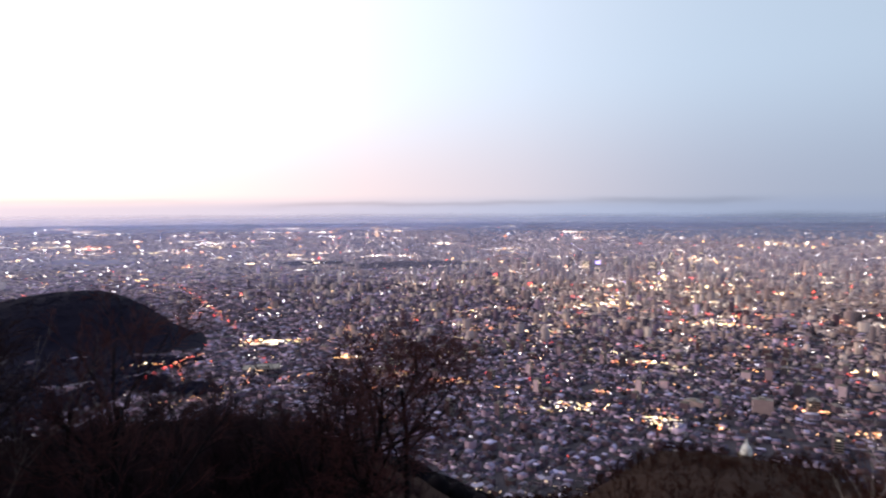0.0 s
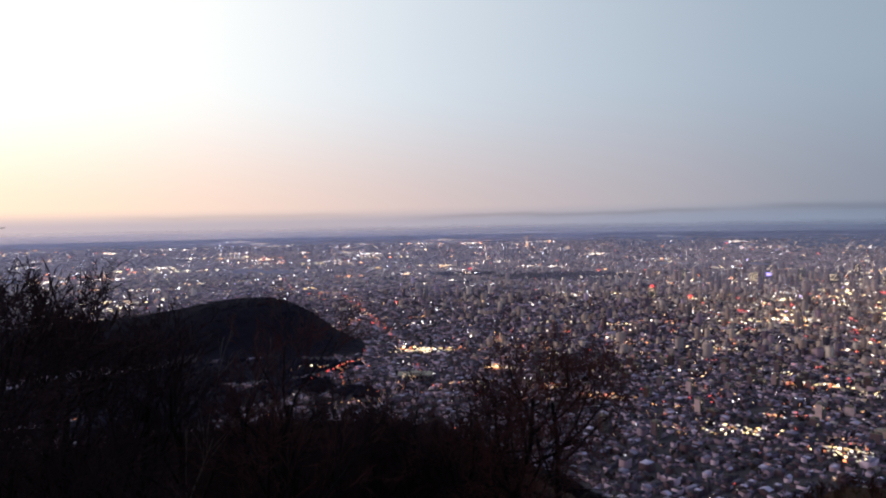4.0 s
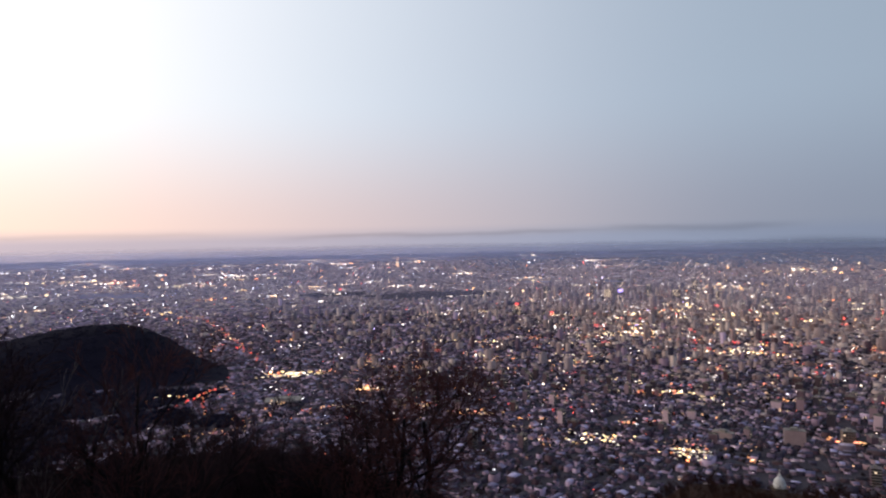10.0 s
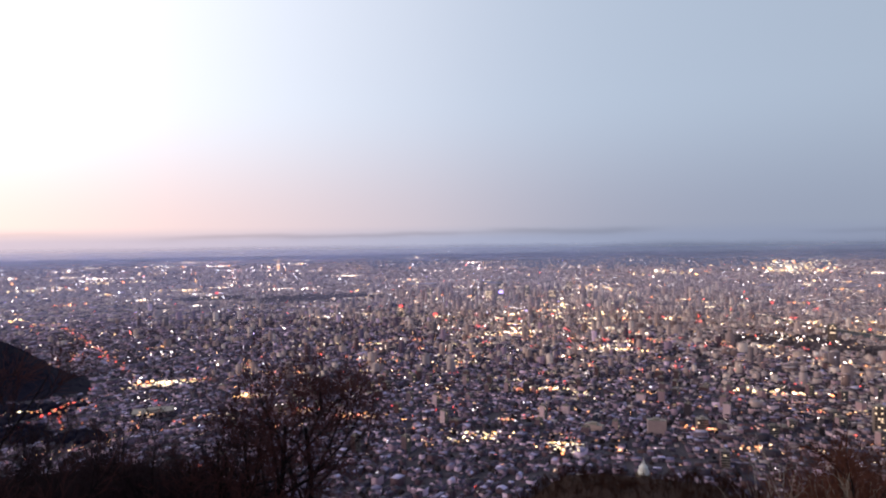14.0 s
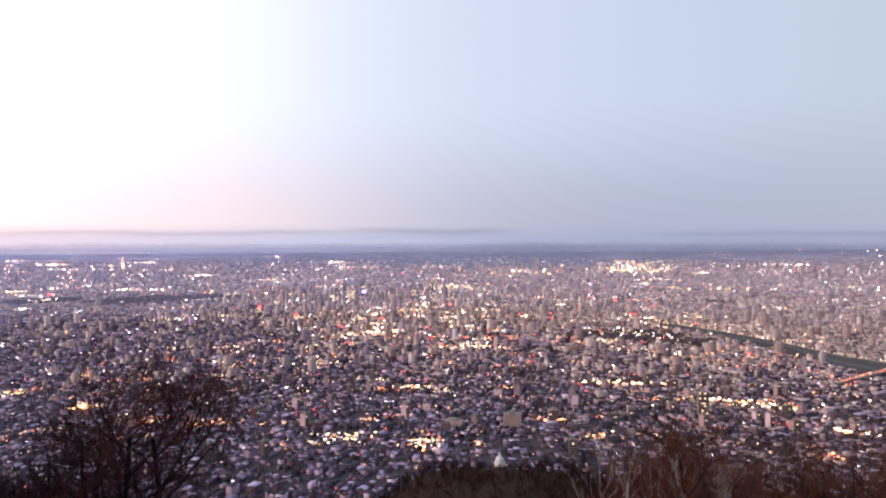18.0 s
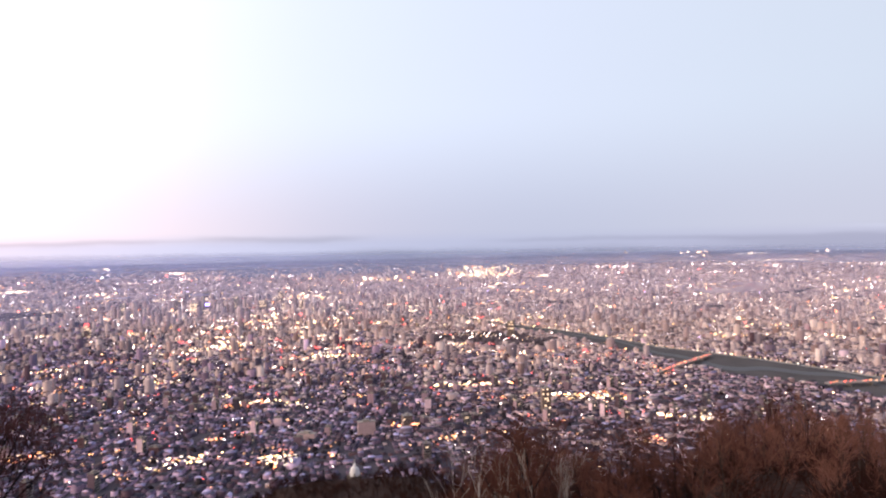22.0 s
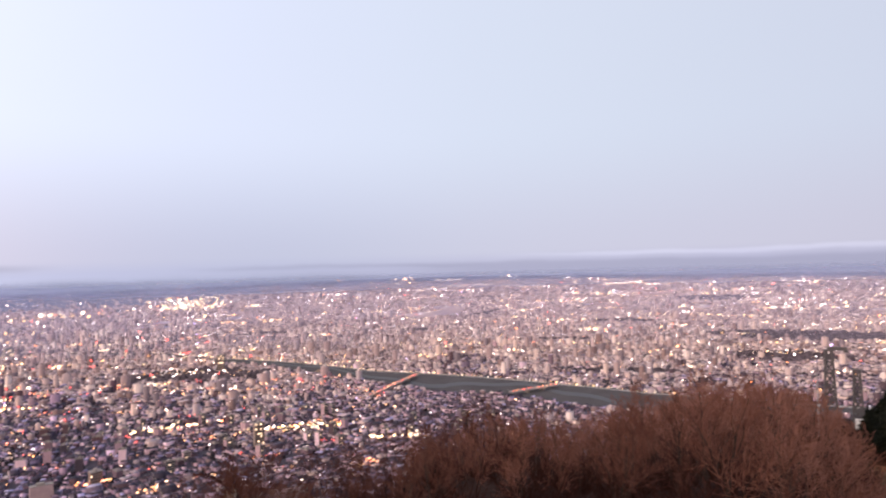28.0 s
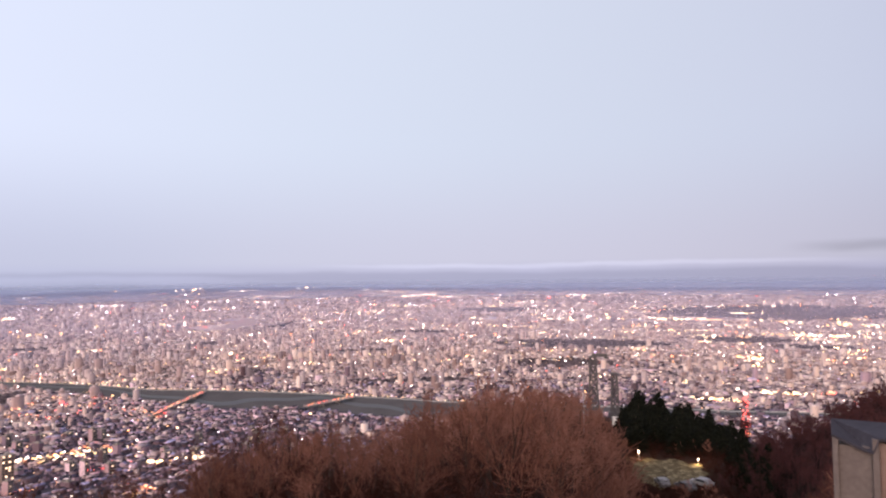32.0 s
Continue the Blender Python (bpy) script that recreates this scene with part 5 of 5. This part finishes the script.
# ---- conifers behind the clearing ----
def conifer(seed, height, width):
    g = np.random.default_rng(seed)
    ob = thing("conifer", "dark evergreen conifer beside the lit clearing", "tree", group="conifers behind the clearing")
    part("trunk", bm_turned(bmesh.new(), [(.16, -.4), (.1, height * .5), (.02, height * .97)], 7), M_BARK, ob)
    v, f = [], []
    for i in range(26):
        t = i / 26
        z = height * (.10 + .88 * t)
        reach = width * (1 - t) ** .6 + .15
        for j in range(9 if t < .8 else 6):
            a = g.uniform(0, 2 * math.pi)
            l = reach * (.7 + .45 * g.random())
            c, s = math.cos(a), math.sin(a)
            wd = .28 + .25 * l * .4
            dz = -.25 * l * (.6 + .6 * g.random())
            b = len(v)
            v += [(0, 0, z + .1), (c * l * .6 - s * wd, s * l * .6 + c * wd, z + dz * .5), (c * l, s * l, z + dz), (c * l * .6 + s * wd, s * l * .6 - c * wd, z + dz * .5), (c * l * .55, s * l * .55, z + dz * .5 + .22),
                  (c * l * .55, s * l * .55, z + dz * .5 - .25)]
            f += [(b, b + 1, b + 4), (b + 1, b + 2, b + 4), (b + 2, b + 3, b + 4), (b + 3, b, b + 4), (b, b + 5, b + 1), (b + 1, b + 5, b + 2), (b + 2, b + 5, b + 3), (b + 3, b + 5, b)]
    part("crown", mesh_of("crown", v, f), M_CONIFER, ob)
    return ob


CON = [conifer(1, 8.4, 3.6), conifer(2, 7.4, 3.9), conifer(3, 8.8, 3.5)]
first = [True] * 3
for i in range(132):
    a, r = 84.3 + (i % 23) * .53 + g2.normal(0, .2), 148 + 7 * g2.random() + 8 * (i // 23)
    x, y = spot(a, r)
    k = i % 3
    sc = (.6 + .5 * g2.random()) * (.72 if a < 85 else (1.12 if a < 90 else 1.02))
    m = pose(x, y, ground_z(x, y) - .2, 0, 0, g2.uniform(0, 360)) @ Matrix.Scale(sc, 4)
    if first[k]:
        CON[k].matrix_basis, first[k] = m, False
    else:
        copy_thing(CON[k], m)


# ---- the lit clearing ----
M_LAMP, an, al, ab = material("lamp_globe", 0.3)
ab.inputs["Emission Color"].default_value = (1, .85, .6, 1)
ab.inputs["Emission Strength"].default_value = 12


def lamp_post(a, r, h):
    x, y = spot(a, r)
    z = ground_z(x, y)
    ob = thing("street_lamp", "lit park lamp on a thin steel post", "street lamp", at=(x, y, z), group="lamps of the clearing")
    part("base_plate", bm_turned(bmesh.new(), [(.16, -.1), (.16, .12), (.09, .16)], 10), M_STEEL, ob)
    part("post", bm_turned(bmesh.new(), [(.06, .1), (.05, h * .6), (.04, h)], 8), M_STEEL, ob)
    part("globe", bm_turned(bmesh.new(), [(.04, h), (.10, h + .05), (.125, h + .13), (.10, h + .21), (.04, h + .25)], 12), M_LAMP, ob, "glowing warm-white lamp globe")
    lt = bpy.data.lights.new("lamp_light", "POINT")
    lt.energy, lt.color, lt.shadow_soft_size = 300, (1, .76, .36), .25
    lo = new("lamp_light", lt)
    lo.location = (x, y, z + h - .3)
    return ob


lamp_post(85.6, 141, 1.5)
lamp_post(90.2, 139.5, 1.2)
M_FIELD = mottled("dry_winter_grass", [(.32, (.03, .022, .014)), (.5, (.10, .078, .045)), (.66, (.30, .25, .15))], 0.7, 0.95, 0.3)
M_CAR = mottled("silver_car_paint", [(.2, (.06, .06, .065)), (.8, (.28, .28, .29))], 1.0, 0.3, random_by="object")
M_TYRE = mottled("black_rubber", [(.2, (.015, .015, .015)), (.8, (.03, .03, .03))], 4.0, 0.8)
fa, fr = np.linspace(-1, 1, 30), np.linspace(-1, 1, 22)
fv = [(*spot(87.8 + 3.0 * a * math.sqrt(1 - .45 * r * r) + .25 * math.sin(9 * r), 132 + 9.5 * r * math.sqrt(1 - .45 * a * a) + math.sin(7 * a)), 0) for r in fr for a in fa]
fv = np.array(fv)
fv[:, 2] = land(fv[:, 0], fv[:, 1]) + .12 + .35 * rng.random(len(fv))
nf = len(fa)
fi, fj = np.meshgrid(np.arange(len(fr) - 1), np.arange(nf - 1), indexing="ij")
tagged(new("clearing", quads_mesh("clearing", fv, np.stack([fi * nf + fj, fi * nf + fj + 1, (fi + 1) * nf + fj + 1, (fi + 1) * nf + fj], -1).reshape(-1, 4)[:, ::-1], M_FIELD)),
       "lamplit clearing of dry yellow grass", "clearing", kind="structure")


def car(a, r, turn):
    x, y = spot(a, r)
    ob = thing("car", "parked silver car beside the clearing", "car", at=(x, y, ground_z(x, y) + .2), turn=turn, group="parked cars")
    bm = bmesh.new()
    prof = [(-2.1, .35), (2.1, .35), (2.15, .75), (1.2, .9), (.6, 1.42), (-1.1, 1.45), (-1.7, .98), (-2.1, .9)]
    l, rr_ = [bm.verts.new((px_, -.85, pz)) for px_, pz in prof], [bm.verts.new((px_, .85, pz)) for px_, pz in prof]
    bm.faces.new(l), bm.faces.new(rr_[::-1])
    for k in range(len(prof)):
        bm.faces.new((l[k], rr_[k], rr_[(k + 1) % len(prof)], l[(k + 1) % len(prof)]))
    bmesh.ops.recalc_face_normals(bm, faces=bm.faces[:])
    bmesh.ops.bevel(bm, geom=bm.edges[:], offset=.06, segments=2, affect="EDGES")
    part("body", bm, M_CAR, ob)
    part("windows", box(-1.05, -.87, .98, .62, .87, 1.32), M_GLASS, ob, "dark car windows")
    for wx in (-1.3, 1.3):
        for wy in (-.82, .82):
            bm = bm_rod(bmesh.new(), (wx, wy - .1, .3), (wx, wy + .1, .3), .32, 14)
            w = part("wheel", bm, M_TYRE, ob)
            part("rim", bm_rod(bmesh.new(), (wx, wy - .11, .3), (wx, wy + .11, .3), .18, 10), M_STEEL, w)
    return ob


for a, r, t in ((87.4, 124, 20), (90.4, 126, 60), (89.2, 123, 40)):
    car(a, r, t)

# ---- ropeway pylons ----
M_PYLON = mottled("weathered_steel", [(.2, (.06, .055, .058)), (.8, (.11, .10, .105))], 2.0, 0.6)


def pylon(a, r, h, w, label):
    x, y = spot(a, r)
    ob = thing("pylon", label, "pylon", at=(x, y, ground_z(x, y)), turn=-a, group="pylons on the spur")
    for s in (-1, 1):
        for e in (-1, 1):
            part("leg", bm_rod(bmesh.new(), (s * w, e * w, -.5), (s * w * .5, e * w * .5, h), .26, 6), M_PYLON, ob)
    for k in range(6):
        z0, z1 = h * k / 6, h * (k + 1) / 6
        f0, f1 = w * (1 - .55 * k / 6), w * (1 - .55 * (k + 1) / 6)
        for e in (-1, 1):
            for p, q in (((-f0, e * f0, z0), (f1, e * f1, z1)), ((f0, e * f0, z0), (-f1, e * f1, z1)), ((e * f0, -f0, z0), (e * f1, f1, z1)), ((-f1, e * f1, z1), (f1, e * f1, z1))):
                part("brace", bm_rod(bmesh.new(), p, q, .12, 4), M_PYLON, ob)
    part("platform", box(-w * .8, -w * .8, h, w * .8, w * .8, h + .25), M_PYLON, ob)
    return ob


p1 = pylon(82.0, 172, 15.5, 1.3, "grey lattice pylon with a side arm")
part("arm", box(-.3, -.3, 15.6, 3.6, .3, 16.4, .05), M_PYLON, p1)
part("arm_tip", box(2.8, -.4, 15.2, 3.9, .4, 15.7), M_PYLON, p1)
p2 = pylon(83.75, 170, 13.0, 1.1, "slim pale lattice pylon rising from trees")
part("cabinet", box(-.7, -1.7, .2, .9, -.9, 2.6, .05), M_WHITE, p2, "white equipment cabinet")
x, y = spot(81.15, 118)
MT = 260 - 118 * math.tan(radians(8.8)) - ground_z(x, y)
mast = thing("mast", "thin pale steel mast among brown trees", "mast", at=(x, y, ground_z(x, y)))
part("pole", bm_turned(bmesh.new(), [(.11, -.5), (.09, MT * .5), (.07, MT)], 8), M_STEEL, mast)
part("cap", bm_turned(bmesh.new(), [(.07, MT), (.1, MT + .2), (.03, MT + .35)], 8), M_STEEL, mast)

# ---- white pagoda on its knoll ----
M_BROWNSTONE = mottled("weathered_stone", [(.2, (.07, .055, .045)), (.8, (.13, .105, .09))], 0.5, 0.9)
x, y = spot(18.65, 415)
pz = ground_z(x, y)
stupa = thing("pagoda", "white domed pagoda with a tapering spire on a wooded knoll", "pagoda", at=(x, y, 115.0))
stupa.scale = (.66, .66, .76)
part("terrace", box(-5.6, -5.6, -6.5, 5.6, 5.6, 1.6, .2), M_BROWNSTONE, stupa, "weathered stone terrace")
part("drum", bm_turned(bmesh.new(), [(5.0, 1.6), (5.0, 3.4), (5.3, 3.4), (5.3, 3.8), (4.6, 3.8)], 24), M_WHITE, stupa)
part("dome", bm_turned(bmesh.new(), [(4.4, 3.8), (4.5, 5.2), (4.1, 6.8), (3.2, 8.2), (1.9, 9.2), (1.2, 9.5)], 24), M_WHITE, stupa)
part("harmika", box(-1.3, -1.3, 9.4, 1.3, 1.3, 10.6, .08), M_WHITE, stupa)
part("spire", bm_turned(bmesh.new(), [(1.0, 10.6), (1.1, 10.9), (.8, 11.3), (.85, 11.7), (.55, 12.2), (.58, 12.6), (.25, 13.4), (.05, 15.2)], 16), M_WHITE, stupa)

# ---- red tower below the mountain ----
M_REDPAINT = mottled("red_tower_paint", [(.2, (.25, .02, .014)), (.8, (.36, .04, .028))], 0.5, 0.6)
x, y = spot(93.85, 1150)
tower = thing("lattice_tower", "red and white lit steel lattice tower", "tower", at=(x, y, ground_z(x, y)), turn=-93)
H, B = 68.0, 7.0
for k in range(8):
    z0, z1 = H * k / 8, H * (k + 1) / 8
    f0, f1 = B * (1 - .6 * k / 8), B * (1 - .6 * (k + 1) / 8)
    coat = M_REDPAINT if k % 2 == 0 else M_STEEL
    for s in (-1, 1):
        for e in (-1, 1):
            part("leg", bm_rod(bmesh.new(), (s * f0, e * f0, z0), (s * f1, e * f1, z1), .6, 6), coat, tower)
        for p, q in (((-f0, s * f0, z0), (f1, s * f1, z1)), ((f0, s * f0, z0), (-f1, s * f1, z1)), ((s * f0, -f0, z0), (s * f1, f1, z1))):
            part("brace", bm_rod(bmesh.new(), p, q, .35, 4), coat, tower)
part("lantern", box(-3.4, -3.4, H, 3.4, 3.4, H + 4, .2), M_YELLOW, tower, "bright yellow lantern at the top")
n = 26
part("lamps", boxes_mesh("lamps", rng.uniform(-5, 5, n), rng.uniform(-6, -4, n), rng.uniform(2, H, n), np.full(n, 2.6), np.full(n, 1.0), np.full(n, 2.2), np.zeros(n), M_RED), None, tower, "red glowing lamps")
part("foot_lamps", boxes_mesh("foot_lamps", rng.uniform(-9, 9, 8), rng.uniform(-9, -6, 8), rng.uniform(1, 8, 8), np.full(8, 2.6), np.full(8, 1.0), np.full(8, 2.4), np.zeros(8), M_AMBER), None, tower, "orange lamps")

# ---- landmark buildings of the plain ----
def slab(name, label, a, r, w, d, h, face, mat, rows=6, colsn=8, lit=0.15):
    x, y = spot(a, r)
    ob = thing(name, label, "building", at=(x, y, ground_z(x, y)), turn=face)
    part("wall", box(-w / 2, -d / 2, -1, w / 2, d / 2, h, .1), mat, ob)
    bm = bmesh.new()
    bm_box(bm, -w / 2 - .2, -d / 2 - .2, h, w / 2 + .2, d / 2 + .2, h + .5)
    roof = part("roof", bm, M_CONC, ob)
    part("plant_room", box(-w * .15, -d * .3, h + .5, w * .2, d * .3, h + 3), M_CONC, roof)
    for i in range(rows):
        for j in range(colsn):
            wx, wz = -w / 2 + w * (j + .5) / colsn, h * (i + .35) / rows
            part("window", box(wx - w / colsn * .3, -d / 2 - .12, wz, wx + w / colsn * .3, -d / 2, wz + h / rows * .5), M_LITWIN if rng.random() < lit else M_GLASS, ob)
    return ob


M_CREAM = mottled("cream_render", [(.2, (.40, .29, .30)), (.5, (.50, .37, .38)), (.8, (.60, .46, .47))], 0.1, 0.8)
M_BROWN = mottled("brown_tile_cladding", [(.2, (.20, .15, .13)), (.8, (.30, .23, .20))], 0.1, 0.8)
M_HALL = mottled("grey_hall_sheeting", [(.2, (.24, .20, .24)), (.8, (.36, .31, .36))], 0.1, 0.7)
slab("apartment_slab", "broad cream apartment slab seen end on", 19.75, 905, 24, 9, 20, 166, M_CREAM, 8, 9, 0)
slab("apartment_slab", "long cream apartment slab beside trees", 14.65, 905, 26, 9, 9, 140, M_CREAM, 5, 9, 0)
slab("office_block", "brown office block with orange lit base", 23.3, 930, 14, 12, 20, -10, M_BROWN, 6, 5, .12)
slab("apartment_tower", "slim brown apartment tower with lit windows", 35.51, 1030, 14, 11, 36, -20, M_BROWN, 10, 4, .2)
slab("department_store", "downtown tower with a bright yellow lit front", 5.7, 2790, 30, 20, 46, -20, M_BROWN, 9, 6, .85)
slab("hall", "low pale sports hall with broad roof", -22.6, 1085, 58, 32, 8, 20, M_HALL, 1, 8, 0)
for a, r, w, h in ((6.6, 2800, 26, 88), (4.4, 2900, 24, 52), (9.0, 2860, 22, 62), (11.2, 2780, 30, 48), (-2.13, 2225, 20, 40), (0.4, 2830, 20, 56), (14.5, 2700, 26, 50), (12.6, 3050, 24, 64),
                   (25.63, 2420, 18, 32), (32.57, 1850, 18, 46), (17.8, 2500, 22, 46)):
    slab("office_tower", "grey downtown office tower with scattered lit floors", a, r, w, w * .8, h, -a + rng.uniform(-25, 25), M_CONC if rng.random() < .5 else M_BROWN, 8, 4, .3)


def beacon(a, r, z, size, mat, name, label):
    x, y = spot(a, r)
    me = boxes_mesh(name, np.array([x]), np.array([y]), np.array([z]), np.array([size]), np.array([size * .5]), np.array([size * .6]), np.array([-radians(a)]), mat)
    tagged(new(name, me), label, "sign")


M_VIOLET = glow("violet_sign", [(0, (.4, .3, 1))], 4.0, 0.8)
for a, r, z, s, m, nm, lb_ in ((-2.13, 2212, 40, 12, M_RED, "red_sign", "red glowing rooftop sign"), (0.88, 2200, 11, 12, M_RED, "red_sign", "round red glowing sign"),
                               (6.69, 2780, 37, 16, M_VIOLET, "violet_sign", "violet glowing facade sign"), (25.63, 2408, 14, 11, M_RED, "red_sign", "red glowing rooftop sign"),
                               (28.5, 2500, 34, 10, M_RED, "red_sign", "red glowing rooftop sign"), (-17.6, 3300, 8, 14, M_RED, "red_sign", "red glowing rooftop sign"),
                               (38.91, 1600, 3, 8, M_RED, "red_sign", "red glowing sign by the river")):
    beacon(a, r, z + ground_z(*spot(a, r)), s, m, nm, lb_)
# tall orange-lit tower on the far side of the plain
x, y = spot(-12.6, 4300)
ob = thing("television_tower", "slender orange-lit tower far across the city", "tower", at=(x, y, ground_z(x, y)))
part("shaft", bm_turned(bmesh.new(), [(14, 0), (9, 20), (5, 50), (2, 75)], 4), M_AMBER, ob, "orange glowing lattice shaft")
part("deck", bm_turned(bmesh.new(), [(11, 30), (12, 33), (12, 37), (8, 39)], 10), M_YELLOW, ob)

# ---- corner of the summit building ----
x, y = spot(99.75, 24.0)
gz = ground_z(x, y)
hut = thing("summit_building", "pale concrete building corner with dark sheet roof", "building", at=(x, y, 0), turn=-99.8)
TOP = 260 - 24 * math.tan(radians(12.0))
part("wall", box(0, 0, gz - 2, 1.02, 1.6, TOP - .25, .02), M_HUT, hut)
part("pier", box(-.03, -.10, gz - 2, .13, .02, TOP, .02), M_HUT, hut)
part("pier", box(1.02, -.14, gz - 2, 1.20, 1.6, TOP + .03, .02), M_HUT, hut)
M_REDWALL = mottled("rose_render", [(.2, (.16, .11, .10)), (.8, (.23, .17, .155))], 0.8, 0.85, 0.1)
part("wall", box(1.20, .04, gz - 2, 5.0, 1.6, TOP - .1, .02), M_REDWALL, hut, "rose-grey rendered wall")
bm = bmesh.new()
v = [bm.verts.new(p) for p in ((-.05, -.12, TOP), (.95, -.16, TOP - .42), (1.05, -.16, TOP - .4), (1.22, -.16, TOP), (5.2, -.12, TOP + .02), (5.2, 1.9, TOP + .12), (-.05, 1.9, TOP + .1))]
bm.faces.new(v)
bmesh.ops.triangulate(bm, faces=bm.faces[:])
ext = bmesh.ops.extrude_face_region(bm, geom=bm.faces[:])
bmesh.ops.translate(bm, vec=(0, 0, .08), verts=[e for e in ext["geom"] if isinstance(e, bmesh.types.BMVert)])
bmesh.ops.recalc_face_normals(bm, faces=bm.faces[:])
part("roof", bm, M_ROOF, hut, "dark blue-grey sheet roof with a folded valley")
